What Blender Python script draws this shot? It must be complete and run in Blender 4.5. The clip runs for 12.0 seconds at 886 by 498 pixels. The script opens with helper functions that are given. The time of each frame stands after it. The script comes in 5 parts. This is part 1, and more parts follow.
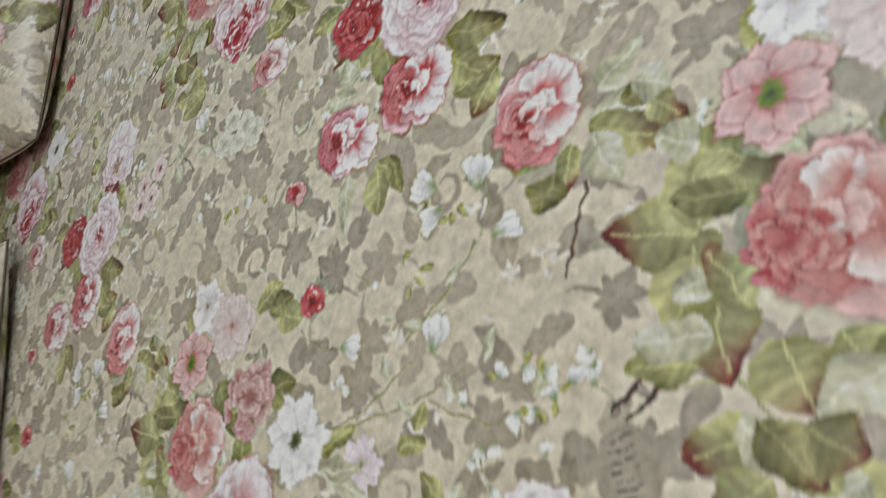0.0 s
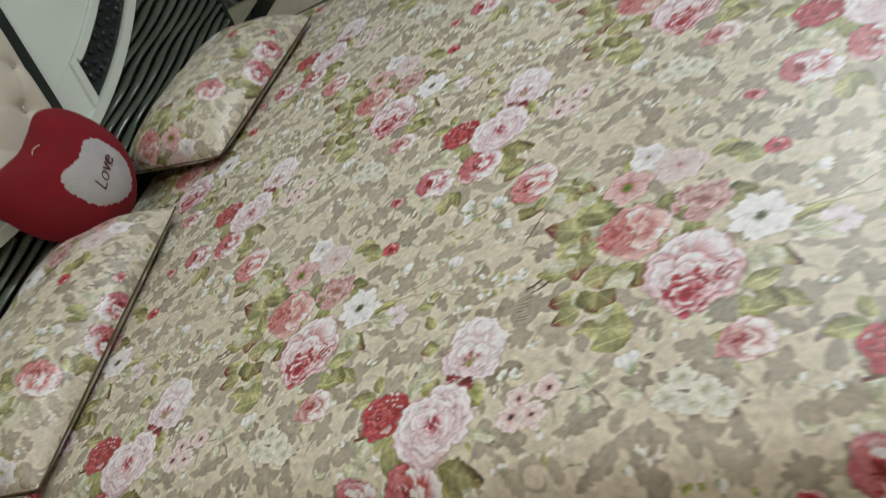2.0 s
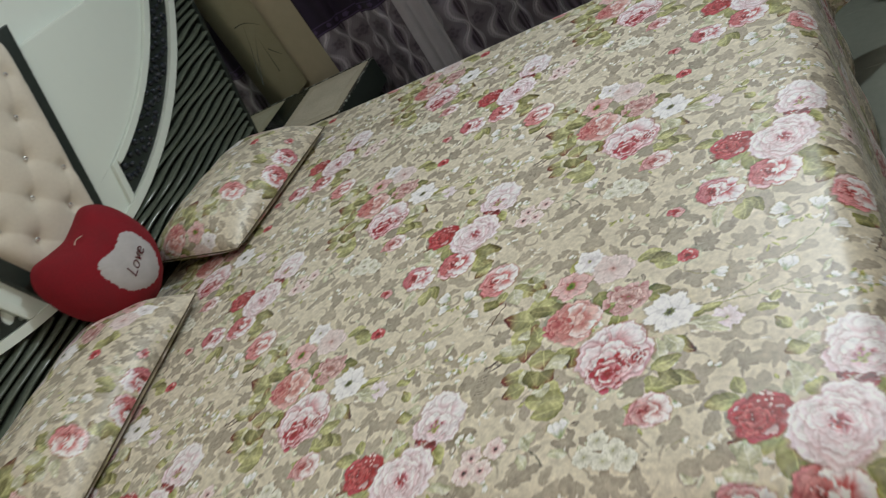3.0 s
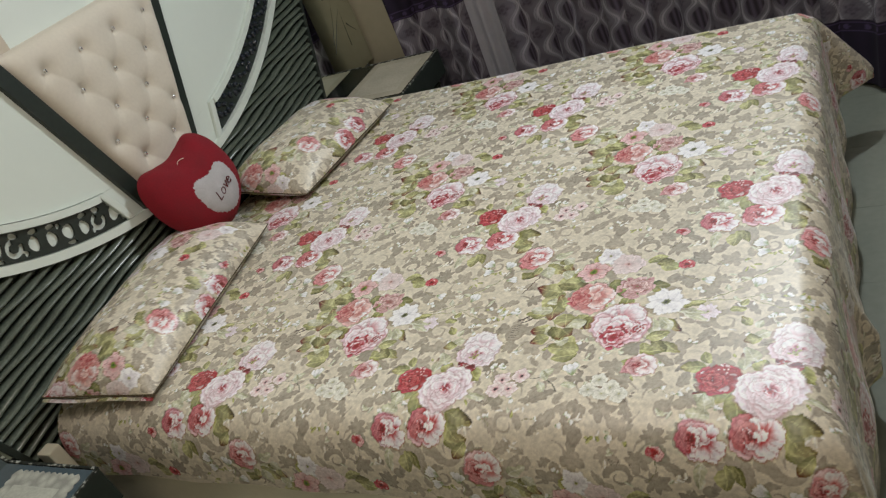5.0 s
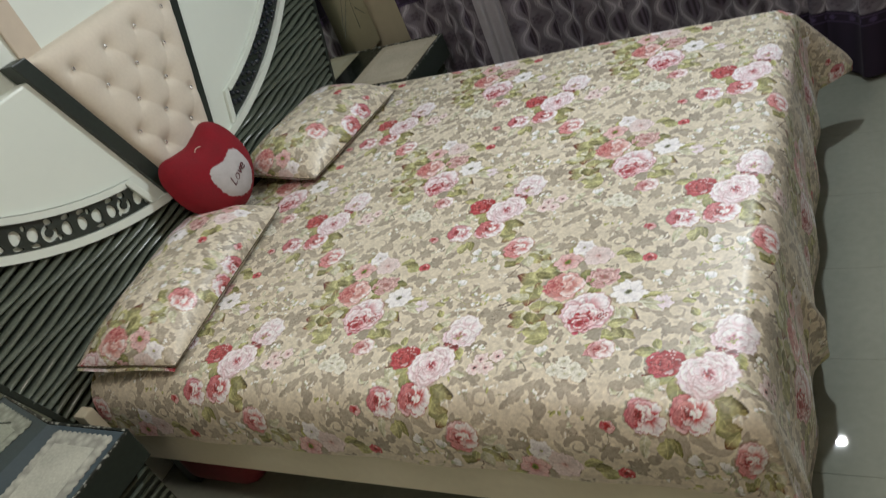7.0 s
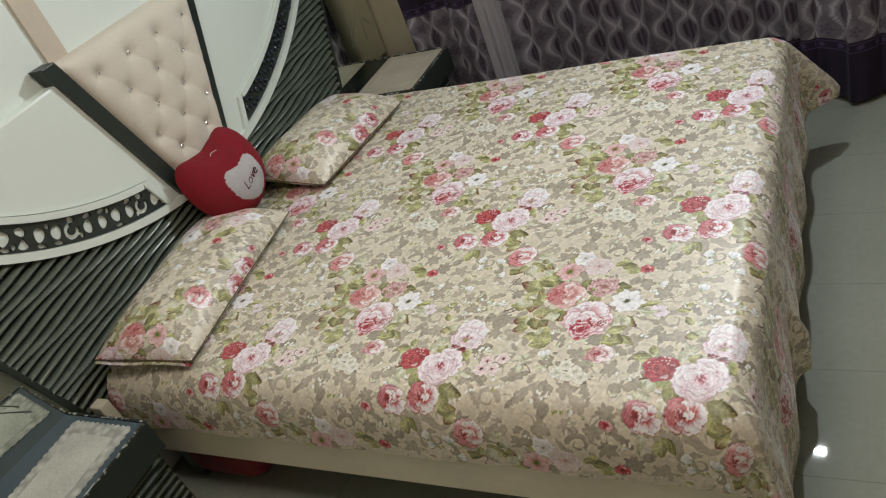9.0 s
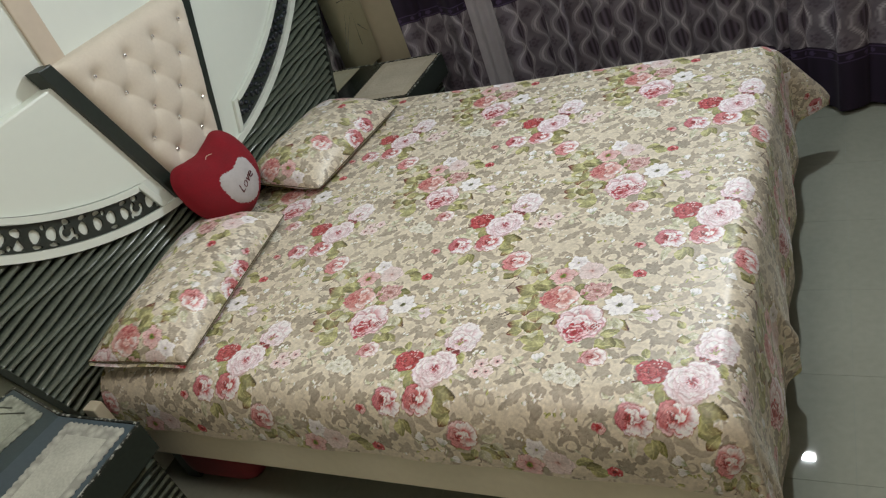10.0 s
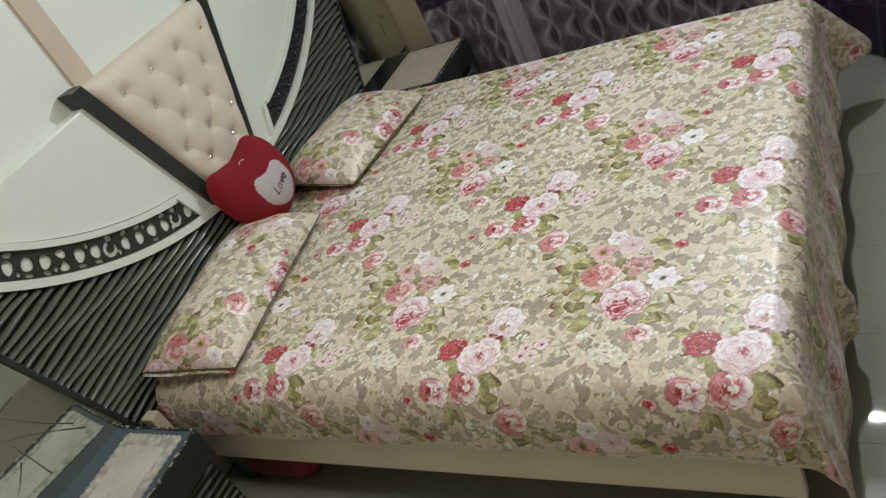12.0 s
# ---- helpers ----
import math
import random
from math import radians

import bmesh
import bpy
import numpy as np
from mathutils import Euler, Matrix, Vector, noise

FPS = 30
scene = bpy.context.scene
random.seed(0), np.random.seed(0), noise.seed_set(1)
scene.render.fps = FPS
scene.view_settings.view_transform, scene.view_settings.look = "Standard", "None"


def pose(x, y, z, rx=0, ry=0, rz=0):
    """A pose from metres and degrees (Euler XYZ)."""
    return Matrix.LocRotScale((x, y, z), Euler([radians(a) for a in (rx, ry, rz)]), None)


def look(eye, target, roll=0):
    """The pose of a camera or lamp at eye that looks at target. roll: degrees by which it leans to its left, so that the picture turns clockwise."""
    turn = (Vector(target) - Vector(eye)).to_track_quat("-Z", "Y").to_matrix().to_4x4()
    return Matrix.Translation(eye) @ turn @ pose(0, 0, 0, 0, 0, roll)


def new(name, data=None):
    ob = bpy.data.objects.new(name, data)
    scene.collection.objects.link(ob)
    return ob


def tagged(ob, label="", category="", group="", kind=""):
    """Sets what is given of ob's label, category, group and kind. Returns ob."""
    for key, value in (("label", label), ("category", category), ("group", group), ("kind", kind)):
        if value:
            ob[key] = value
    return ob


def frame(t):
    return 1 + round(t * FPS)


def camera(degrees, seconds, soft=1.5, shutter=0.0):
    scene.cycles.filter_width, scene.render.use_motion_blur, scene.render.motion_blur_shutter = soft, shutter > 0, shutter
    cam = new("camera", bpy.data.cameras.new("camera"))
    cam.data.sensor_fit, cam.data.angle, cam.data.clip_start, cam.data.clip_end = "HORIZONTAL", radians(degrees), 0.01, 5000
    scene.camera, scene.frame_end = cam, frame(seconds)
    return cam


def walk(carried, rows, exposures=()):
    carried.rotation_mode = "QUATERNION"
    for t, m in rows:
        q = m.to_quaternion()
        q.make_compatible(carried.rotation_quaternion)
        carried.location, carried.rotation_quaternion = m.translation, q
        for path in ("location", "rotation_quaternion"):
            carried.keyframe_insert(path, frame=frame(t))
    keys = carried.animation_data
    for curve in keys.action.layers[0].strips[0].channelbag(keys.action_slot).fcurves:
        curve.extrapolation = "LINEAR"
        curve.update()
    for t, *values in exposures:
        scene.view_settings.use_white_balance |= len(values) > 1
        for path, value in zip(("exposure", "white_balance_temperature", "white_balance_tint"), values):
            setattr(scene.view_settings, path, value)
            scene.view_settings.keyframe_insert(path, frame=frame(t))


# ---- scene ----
cam = camera(60.4, 12.0, soft=1.2, shutter=0.8)
PATH = [
    (0, (1.567, 0.203, 0.982), (0.397, 1.016, -0.422), -70.1),
    (0.5, (1.54, 0.075, 0.998), (0.511, 1.126, -0.357), -59.3),
    (1, (1.575, -0.053, 1.116), (0.493, 1.098, -0.111), -53.3),
    (1.5, (1.662, -0.246, 1.202), (0.744, 1.095, 0.035), -43.9),
    (2, (1.786, -0.389, 1.282), (0.792, 0.904, 0.123), -38.6),
    (2.5, (1.898, -0.439, 1.334), (0.947, 0.981, 0.294), -36.3),
    (3, (1.959, -0.536, 1.378), (0.992, 0.915, 0.399), -35.2),
    (3.5, (1.991, -0.635, 1.443), (1.0, 0.743, 0.385), -32.6),
    (3.7, (1.994, -0.672, 1.476), (0.986, 0.706, 0.434), -29.5),
    (5.3, (2.017, -0.924, 1.66), (1.081, 0.516, 0.636), -23.7),
    (5.5, (2.047, -0.931, 1.69), (1.115, 0.49, 0.636), -24.3),
    (6, (2.12, -0.938, 1.709), (1.168, 0.417, 0.588), -24.8),
    (6.5, (2.151, -0.946, 1.729), (1.18, 0.393, 0.605), -26.0),
    (7, (2.171, -0.966, 1.757), (1.18, 0.39, 0.671), -25.1),
    (7.5, (2.175, -0.99, 1.778), (1.216, 0.402, 0.711), -23.4),
    (9.3, (2.176, -1.065, 1.849), (1.219, 0.309, 0.756), -22.8),
    (9.5, (2.172, -1.065, 1.848), (1.244, 0.318, 0.741), -22.2),
    (10, (2.176, -1.081, 1.852), (1.234, 0.313, 0.77), -22.1),
    (10.5, (2.189, -1.082, 1.857), (1.232, 0.29, 0.761), -23.7),
    (11, (2.197, -1.073, 1.856), (1.203, 0.295, 0.788), -25.8),
    (11.5, (2.193, -1.068, 1.85), (1.189, 0.293, 0.783), -27.4),
    (12, (2.19, -1.055, 1.836), (1.142, 0.273, 0.769), -29.0),
]
EXPOSURES = [(0, -0.34, 6200, 14), (1.0, -0.28, 6300, 13), (3.5, -0.22, 6350, 13), (5.5, 0.0, 6400, 16), (12, 0.05, 6450, 16)]
walk(cam, [(t, look(eye, target, roll)) for t, eye, target, roll in PATH], EXPOSURES)

# ---- light ----
world = bpy.data.worlds.new("room_world")
scene.world = world
world.use_nodes = True
world.node_tree.nodes["Background"].inputs[0].default_value = (0.8, 0.9, 1.0, 1)
world.node_tree.nodes["Background"].inputs[1].default_value = 0.02
CEIL = 2.9


def lamp(name, kind, place, watts, size, colour):
    data = bpy.data.lights.new(name, kind)
    data.energy, data.color = watts, colour
    if kind == "AREA":
        data.shape, data.size, data.size_y = "RECTANGLE", size[0], size[1]
    else:
        data.shadow_soft_size = size
    ob = new(name, data)
    ob.matrix_world = place
    return ob


PX, PY = 1.25, -0.30           # middle of the unseen fill light added at the ceiling
FLOOD = look((1.902, 2.205, 2.42), (1.752, 1.255, 2.22))     # the small floodlight near the curtains, turned to the bed
lamp("floodlight_light", "AREA", FLOOD @ pose(0, 0, -0.012), 40, (0.08, 0.04), (0.90, 0.985, 0.98))
# soft warm fill, added overhead to lift the bed's near side
lamp("unseen_fill_light", "AREA", pose(PX, PY, CEIL - 0.05, 0, 0, 0), 15, (0.6, 0.6), (1.0, 0.89, 0.73))


# ---- materials ----
def material(name, colour, rough=0.6, metal=0.0, vary=0.12, scale=6.0, bump=0.0, bump_scale=200.0, coat=0.0, spec=0.5):
    """A principled surface whose colour wanders at two scales, with a fine relief."""
    m = bpy.data.materials.new(name)
    m.use_nodes = True
    nt = m.node_tree
    b = nt.nodes["Principled BSDF"]
    b.inputs["Roughness"].default_value, b.inputs["Metallic"].default_value = rough, metal
    b.inputs["Coat Weight"].default_value, b.inputs["Specular IOR Level"].default_value = coat, spec
    co = nt.nodes.new("ShaderNodeTexCoord")
    big, fine = nt.nodes.new("ShaderNodeTexNoise"), nt.nodes.new("ShaderNodeTexNoise")
    big.inputs["Scale"].default_value, fine.inputs["Scale"].default_value = scale, scale * 14
    big.inputs["Detail"].default_value = fine.inputs["Detail"].default_value = 4
    nt.links.new(co.outputs["Object"], big.inputs["Vector"])
    nt.links.new(co.outputs["Object"], fine.inputs["Vector"])
    add = nt.nodes.new("ShaderNodeMath")
    add.operation = "ADD"
    nt.links.new(big.outputs["Fac"], add.inputs[0])
    nt.links.new(fine.outputs["Fac"], add.inputs[1])
    ramp = nt.nodes.new("ShaderNodeMapRange")
    ramp.inputs["From Min"].default_value, ramp.inputs["From Max"].default_value = 0.6, 1.4
    ramp.inputs["To Min"].default_value, ramp.inputs["To Max"].default_value = 1 - vary, 1 + vary
    nt.links.new(add.outputs[0], ramp.inputs["Value"])
    mul = nt.nodes.new("ShaderNodeMix")
    mul.data_type, mul.blend_type = "RGBA", "MULTIPLY"
    mul.inputs["Factor"].default_value = 1.0
    mul.inputs["A"].default_value = (*colour, 1)
    nt.links.new(ramp.outputs["Result"], mul.inputs["B"])
    nt.links.new(mul.outputs["Result"], b.inputs["Base Color"])
    rr = nt.nodes.new("ShaderNodeMapRange")
    rr.inputs["To Min"].default_value, rr.inputs["To Max"].default_value = rough * 0.85, min(1, rough * 1.15)
    nt.links.new(big.outputs["Fac"], rr.inputs["Value"])
    nt.links.new(rr.outputs["Result"], b.inputs["Roughness"])
    if bump:
        grain, bp = nt.nodes.new("ShaderNodeTexNoise"), nt.nodes.new("ShaderNodeBump")
        grain.inputs["Scale"].default_value = bump_scale
        bp.inputs["Strength"].default_value, bp.inputs["Distance"].default_value = bump, 0.002
        nt.links.new(co.outputs["Object"], grain.inputs["Vector"])
        nt.links.new(grain.outputs["Fac"], bp.inputs["Height"])
        nt.links.new(bp.outputs["Normal"], b.inputs["Normal"])
    return m


WALL = material("white_wall_paint", (0.68, 0.74, 0.69), 0.75, vary=0.015, scale=1.5, bump=0.08, bump_scale=120)
OLIVE_WALL = material("khaki_wall_paint", (0.46, 0.42, 0.31), 0.7, vary=0.06, scale=2)
BEIGE = material("beige_band_paint", (0.53, 0.465, 0.375), 0.75, vary=0.06, scale=2)
# guessed colour of the unseen walls, chosen to bounce warm light
WARM_WALL = material("warm_bounce_wall", (0.64, 0.50, 0.37), 0.75, vary=0.06, scale=2)
CEILING = material("ceiling_paint", (0.75, 0.75, 0.72), 0.85, vary=0.03)
TILE = material("grey_green_floor_tile", (0.265, 0.285, 0.240), 0.02, vary=0.08, scale=3)
GROUT = material("grey_grout", (0.19, 0.215, 0.19), 0.4)
CREAM = material("cream_lacquer", (0.80, 0.765, 0.61), 0.38, vary=0.05, scale=3)
WHITE = material("white_gloss_board", (0.69, 0.76, 0.70), 0.30, vary=0.012, scale=2)
BLACK = material("black_lacquer", (0.018, 0.026, 0.021), 0.42, vary=0.25, scale=5)
RIB = material("dark_green_black_ribs", (0.098, 0.118, 0.092), 0.22, vary=0.3, scale=9)
VELVET = material("cream_pink_upholstery", (0.62, 0.573, 0.485), 0.85, vary=0.06, scale=7, bump=0.15, bump_scale=500)
CRYSTAL = material("clear_crystal", (0.85, 0.85, 0.85), 0.05, metal=0.8)
PLUSH = material("red_plush", (0.205, 0.003, 0.011), 0.95, vary=0.2, scale=14, bump=0.8, bump_scale=420)
PATCH = material("grey_felt", (0.44, 0.43, 0.44), 0.95, vary=0.12, scale=30, bump=0.6, bump_scale=500)
THREAD = material("dark_red_thread", (0.10, 0.015, 0.02), 0.8)
DOILY = material("white_lace", (0.46, 0.475, 0.42), 0.9, vary=0.16, scale=22, bump=0.5, bump_scale=160)
nt = DOILY.node_tree
cells, holes = nt.nodes.new("ShaderNodeTexVoronoi"), nt.nodes.new("ShaderNodeMapRange")
cells.inputs["Scale"].default_value = 34
holes.inputs["From Min"].default_value, holes.inputs["From Max"].default_value = 0.1, 0.7
holes.inputs["To Min"].default_value, holes.inputs["To Max"].default_value = 1.08, 0.62
nt.links.new(nt.nodes["Texture Coordinate"].outputs["Object"], cells.inputs["Vector"])
nt.links.new(cells.outputs["Distance"], holes.inputs["Value"])
tint = nt.nodes.new("ShaderNodeMix")
tint.data_type, tint.blend_type = "RGBA", "MULTIPLY"
tint.inputs["Factor"].default_value = 1.0
nt.links.new([n for n in nt.nodes if n.bl_idname == "ShaderNodeMix" and n != tint][0].outputs["Result"], tint.inputs["A"])
nt.links.new(holes.outputs["Result"], tint.inputs["B"])
nt.links.new(tint.outputs["Result"], nt.nodes["Principled BSDF"].inputs["Base Color"])
CREAM_LACE = material("cream_lace", (0.40, 0.365, 0.28), 0.9, vary=0.14, scale=22, bump=0.5, bump_scale=160)
CREAM_CENTRE = material("cream_fine_lace", (0.43, 0.395, 0.31), 0.9, vary=0.20, scale=9, bump=0.4, bump_scale=90)
STUD = material("glossy_blue_black", (0.018, 0.024, 0.034), 0.12, vary=0.2)
DARK_GLASS = material("dark_glass_top", (0.012, 0.016, 0.014), 0.12, vary=0.1)
LACE_CENTRE = material("fine_lace", (0.46, 0.48, 0.42), 0.9, vary=0.22, scale=9, bump=0.4, bump_scale=90)
MATTRESS = material("mattress_ticking", (0.6, 0.57, 0.5), 0.9)
RED_BAG = material("dark_red_bag", (0.19, 0.022, 0.03), 0.6, vary=0.2)
STRIPE = material("faded_silver_trim", (0.28, 0.30, 0.28), 0.35, vary=0.3, scale=40)
nt = STRIPE.node_tree
flakes, worn, shade = nt.nodes.new("ShaderNodeTexNoise"), nt.nodes.new("ShaderNodeValToRGB"), nt.nodes["Principled BSDF"]
flakes.inputs["Scale"].default_value, flakes.inputs["Detail"].default_value = 55, 3
worn.color_ramp.elements[0].position, worn.color_ramp.elements[1].position = 0.54, 0.60
worn.color_ramp.elements[0].color, worn.color_ramp.elements[1].color = (0.02, 0.024, 0.02, 1), (0.40, 0.42, 0.38, 1)
nt.links.new(nt.nodes["Texture Coordinate"].outputs["Object"], flakes.inputs["Vector"])
nt.links.new(flakes.outputs["Fac"], worn.inputs["Fac"])
nt.links.new(worn.outputs["Color"], shade.inputs["Base Color"])
# blue-grey base colour stands for a bright reflection on the glass
GLASS_TOP = material("glass_top_reflection_tint", (0.075, 0.105, 0.125), 0.08, vary=0.1)
MIRROR = material("silver_mirror", (0.72, 0.76, 0.71), 0.03, metal=1.0, vary=0.02)
ETCH = material("dark_etched_line", (0.06, 0.07, 0.05), 0.5)


# ---- building helpers ----
def mesh_from(name, verts, faces, mat, smooth=False):
    me = bpy.data.meshes.new(name)
    me.from_pydata(verts, [], faces)
    me.materials.append(mat)
    if smooth:
        me.polygons.foreach_set("use_smooth", [True] * len(me.polygons))
    me.update()
    return me


def thing(name, label, category, kind="", group="", at=(0, 0, 0)):
    ob = new(name)
    ob.location = at
    ob.empty_display_size = 0.05
    return tagged(ob, label, category, group, kind)


def part(name, bm, mat, parent=None, label="", smooth=False):
    """Links a bmesh (or a finished mesh) as one object under its thing."""
    if isinstance(bm, bmesh.types.BMesh):
        me = bpy.data.meshes.new(name)
        bmesh.ops.recalc_face_normals(bm, faces=bm.faces)
        bm.to_mesh(me)
        bm.free()
        me.materials.append(mat)
        if smooth:
            me.polygons.foreach_set("use_smooth", [True] * len(me.polygons))
    else:
        me = bm
    ob = new(name, me)
    if parent is not None:
        ob.parent = parent
        ob.matrix_parent_inverse = parent.matrix_basis.inverted()
    if label:
        ob["label"] = label
    return ob


def box(x0, x1, y0, y1, z0, z1, bevel=0.0, segments=2):
    bm = bmesh.new()
    bmesh.ops.create_cube(bm, size=1.0)
    for v in bm.verts:
        v.co = Vector(((x0 + x1) / 2 + v.co.x * (x1 - x0), (y0 + y1) / 2 + v.co.y * (y1 - y0), (z0 + z1) / 2 + v.co.z * (z1 - z0)))
    if bevel:
        bmesh.ops.bevel(bm, geom=bm.edges[:], offset=bevel, segments=segments, affect="EDGES", profile=0.6)
    return bm


def plate(outline, x0, x1, bevel=0.0):
    """A board in the plane of the head wall: the outline is (y, z), from depth x0 to x1."""
    bm = bmesh.new()
    back = [bm.verts.new((x0, y, z)) for y, z in outline]
    front = [bm.verts.new((x1, y, z)) for y, z in outline]
    n = len(outline)
    top = bm.faces.new(front)
    bm.faces.new(back[::-1])
    for i in range(n):
        bm.faces.new((back[i], back[(i + 1) % n], front[(i + 1) % n], front[i]))
    if bevel:
        bmesh.ops.bevel(bm, geom=list(top.edges), offset=bevel, segments=2, affect="EDGES", profile=0.6)
    return bm


# ---- room ----
HX = -0.04                      # front plane of the headboard
WX, WY = -0.10, 2.38            # head wall, curtain wall
FX, FY = 4.3, -2.7              # the walls behind the camera
part("wall_head", box(WX - 0.12, WX, FY - 0.12, WY + 0.12, 0, CEIL), WALL)
part("wall_curtain", box(WX, FX, WY, WY + 0.12, 0, CEIL), OLIVE_WALL)
part("wall_foot", box(FX, FX + 0.12, FY - 0.12, WY + 0.12, 0, CEIL), WARM_WALL)
part("wall_near", box(WX, FX, FY - 0.12, FY, 0, CEIL), WARM_WALL)
part("ceiling", box(WX - 0.12, FX + 0.12, FY - 0.12, WY + 0.12, CEIL, CEIL + 0.1), CEILING)
floor = part("floor", box(WX - 0.12, FX + 0.12, FY - 0.12, WY + 0.12, -0.1, -0.006), GROUT)
for name, label in (("wall_head", "white painted wall behind the headboard"), ("wall_curtain", "khaki painted wall behind the curtains"),
                    ("wall_foot", "unseen room wall, beige for warm bounce light"), ("wall_near", "unseen room wall, beige for warm bounce light"), ("ceiling", "plain white ceiling")):
    tagged(bpy.data.objects[name], label, name.split("_")[0], kind="structure")
tagged(floor, "glossy grey-green tiled floor with thin dark joints", "floor", kind="structure")

band = part("trim", box(WX, WX + 0.012, 0.548, 0.634, 1.2, CEIL - 0.004, 0.004), BEIGE)
tagged(band, "beige painted vertical band on the white wall", "trim", kind="structure")

# ---- bed ----
L, W, H = 1.975, 1.735, 0.55     # mattress length, width, height of its top
bed = thing("bed", "low cream lacquered wooden double bed frame", "bed")
part("side_rail", box(0.0, 1.945, -0.043, -0.013, 0.212, 0.375, 0.006), CREAM, bed)
part("side_rail", box(0.0, 1.88, W + 0.015, W + 0.045, 0.212, 0.375, 0.006), CREAM, bed)
part("foot_rail", box(1.88, 1.91, -0.011, W + 0.045, 0.212, 0.375, 0.006), CREAM, bed)
part("bed_base", box(0.0, 1.88, -0.012, W + 0.012, 0.25, 0.34), CREAM, bed)
for x, y in ((0.06, 0.04), (0.06, W - 0.04), (1.83, 0.04), (1.83, W - 0.04), (0.95, W / 2)):
    part("leg", box(x - 0.03, x + 0.03, y - 0.03, y + 0.03, 0, 0.25, 0.004), BLACK, bed)
mattress = part("mattress", box(0.005, L - 0.055, 0.045, W - 0.01, 0.342, H - 0.014, 0.07, 3), MATTRESS, smooth=True)
tagged(mattress, "thick mattress covered by the flowered sheet", "mattress")

# ---- flowered print ----
TU, TV = 0.641, 0.622           # repeat of the print along and across the bed
NU, NV = 900, 872
GROUND_TONE = np.array((0.640, 0.582, 0.455))
GREY_TONE = np.array((0.370, 0.326, 0.250))
print_rgb = np.ones((NU, NV, 3)) * GROUND_TONE


def smooth(lo, hi, v):
    k = np.clip((v - lo) / (hi - lo), 0, 1)
    return k * k * (3 - 2 * k)


class Spot:
    """A window of the repeat around a place, which wraps at the borders, with coordinates turned by some degrees."""

    def __init__(self, cx, cy, reach, turn=0.0):
        ku, kv = int(reach / TU * NU) + 2, int(reach / TV * NV) + 2
        iu, iv = int(cx / TU * NU), int(cy / TV * NV)
        self.at = np.ix_(np.arange(iu - ku, iu + ku + 1) % NU, np.arange(iv - kv, iv + kv + 1) % NV)
        x = (np.arange(iu - ku, iu + ku + 1) + 0.5) / NU * TU - cx
        y = (np.arange(iv - kv, iv + kv + 1) + 0.5) / NV * TV - cy
        x, y = np.meshgrid(x, y, indexing="ij")
        c, s = math.cos(radians(turn)), math.sin(radians(turn))
        self.x, self.y = c * x + s * y, c * y - s * x

    def lay(self, mask, colour):
        m = mask[..., None]
        print_rgb[self.at] = print_rgb[self.at] * (1 - m) + np.asarray(colour) * m


def shades(t, *colours):
    """Blend along a row of colours."""
    t = np.clip(t, 0, 1) * (len(colours) - 1)
    out = np.zeros(t.shape + (3,))
    for k, c in enumerate(colours):
        out += np.clip(1 - np.abs(t - k), 0, 1)[..., None] * np.asarray(c)
    return out


def lobe(cx, cy, length, width, turn, colour, bend=0.0, alpha=0.86):
    """A plain blunt lobe of the ground's foliage."""
    s = Spot(cx, cy, length * 1.25, turn)
    k = np.clip(s.x / length, 0, 1)
    half = width * np.sin(np.pi * k ** 0.85) ** 0.75 * (0.88 + 0.12 * np.cos(k * 16 + 2 * np.sign(s.y)))
    y = s.y - bend * length * k * k
    s.lay(alpha * smooth(0.0024, -0.0018, np.abs(y) - half) * (s.x > 0) * (s.x < length), colour)


def frond(cx, cy, length, width, turn, bend, seed, tone):
    """A broad acanthus frond of the ground on a curved spine, with blunt side lobes that lean forwards."""
    g = random.Random(seed)
    s = Spot(cx, cy, length * 1.25, turn)
    k = np.clip(s.x / length, 0, 1)
    y = s.y - bend * length * (k * k - 0.25)
    n = g.choice((2, 3, 3))
    lean = (k - 0.22 * np.abs(y) / width) * n + np.where(y > 0, 0.1, g.uniform(0.3, 0.7))
    half = width * np.sin(np.pi * k ** 0.85) ** 0.6 * (0.62 + 0.38 * np.abs(np.sin(np.pi * lean)) ** 0.7)
    m = smooth(0.0016, -0.0014, np.abs(y) - half) * (s.x > 0) * (s.x < length)
    s.lay(g.uniform(0.78, 0.90) * m, tone)
    s.lay(0.25 * m * smooth(0.0020, 0.0006, np.abs(y)) * (k < 0.75), tone * 0.72)


def palmette(cx, cy, size, turn, seed, tone):
    """A hand-shaped leaf of the ground: a full body with five or so pointed lobes and a short stalk."""
    g = random.Random(seed)
    s = Spot(cx, cy, size * 1.5, turn)
    r, a = np.hypot(s.x, s.y) / size, np.arctan2(s.y, s.x)
    n = g.choice((5, 6, 7))
    wave = np.abs(((a / (2 * np.pi) * n + 0.15 * np.sin(2 * a + g.uniform(0, 6))) % 1) * 2 - 1)
    edge = (0.52 + 0.46 * (1 - wave) ** 0.8) * (1 + 0.22 * np.cos(a) + 0.10 * np.sin(3 * a + g.uniform(0, 6)))
    m = smooth(0.05, -0.04, r - edge)
    s.lay(g.uniform(0.80, 0.92) * m, tone)
    s.lay(0.28 * m * smooth(0.10, 0.02, np.abs(np.sin(a * n / 2)) * r) * (r > 0.12), tone * 0.75)
    lobe(cx, cy, size * 1.5, size * 0.10, turn + 180 + g.uniform(-25, 25), tone, g.choice((-0.5, 0.5)), 0.85)


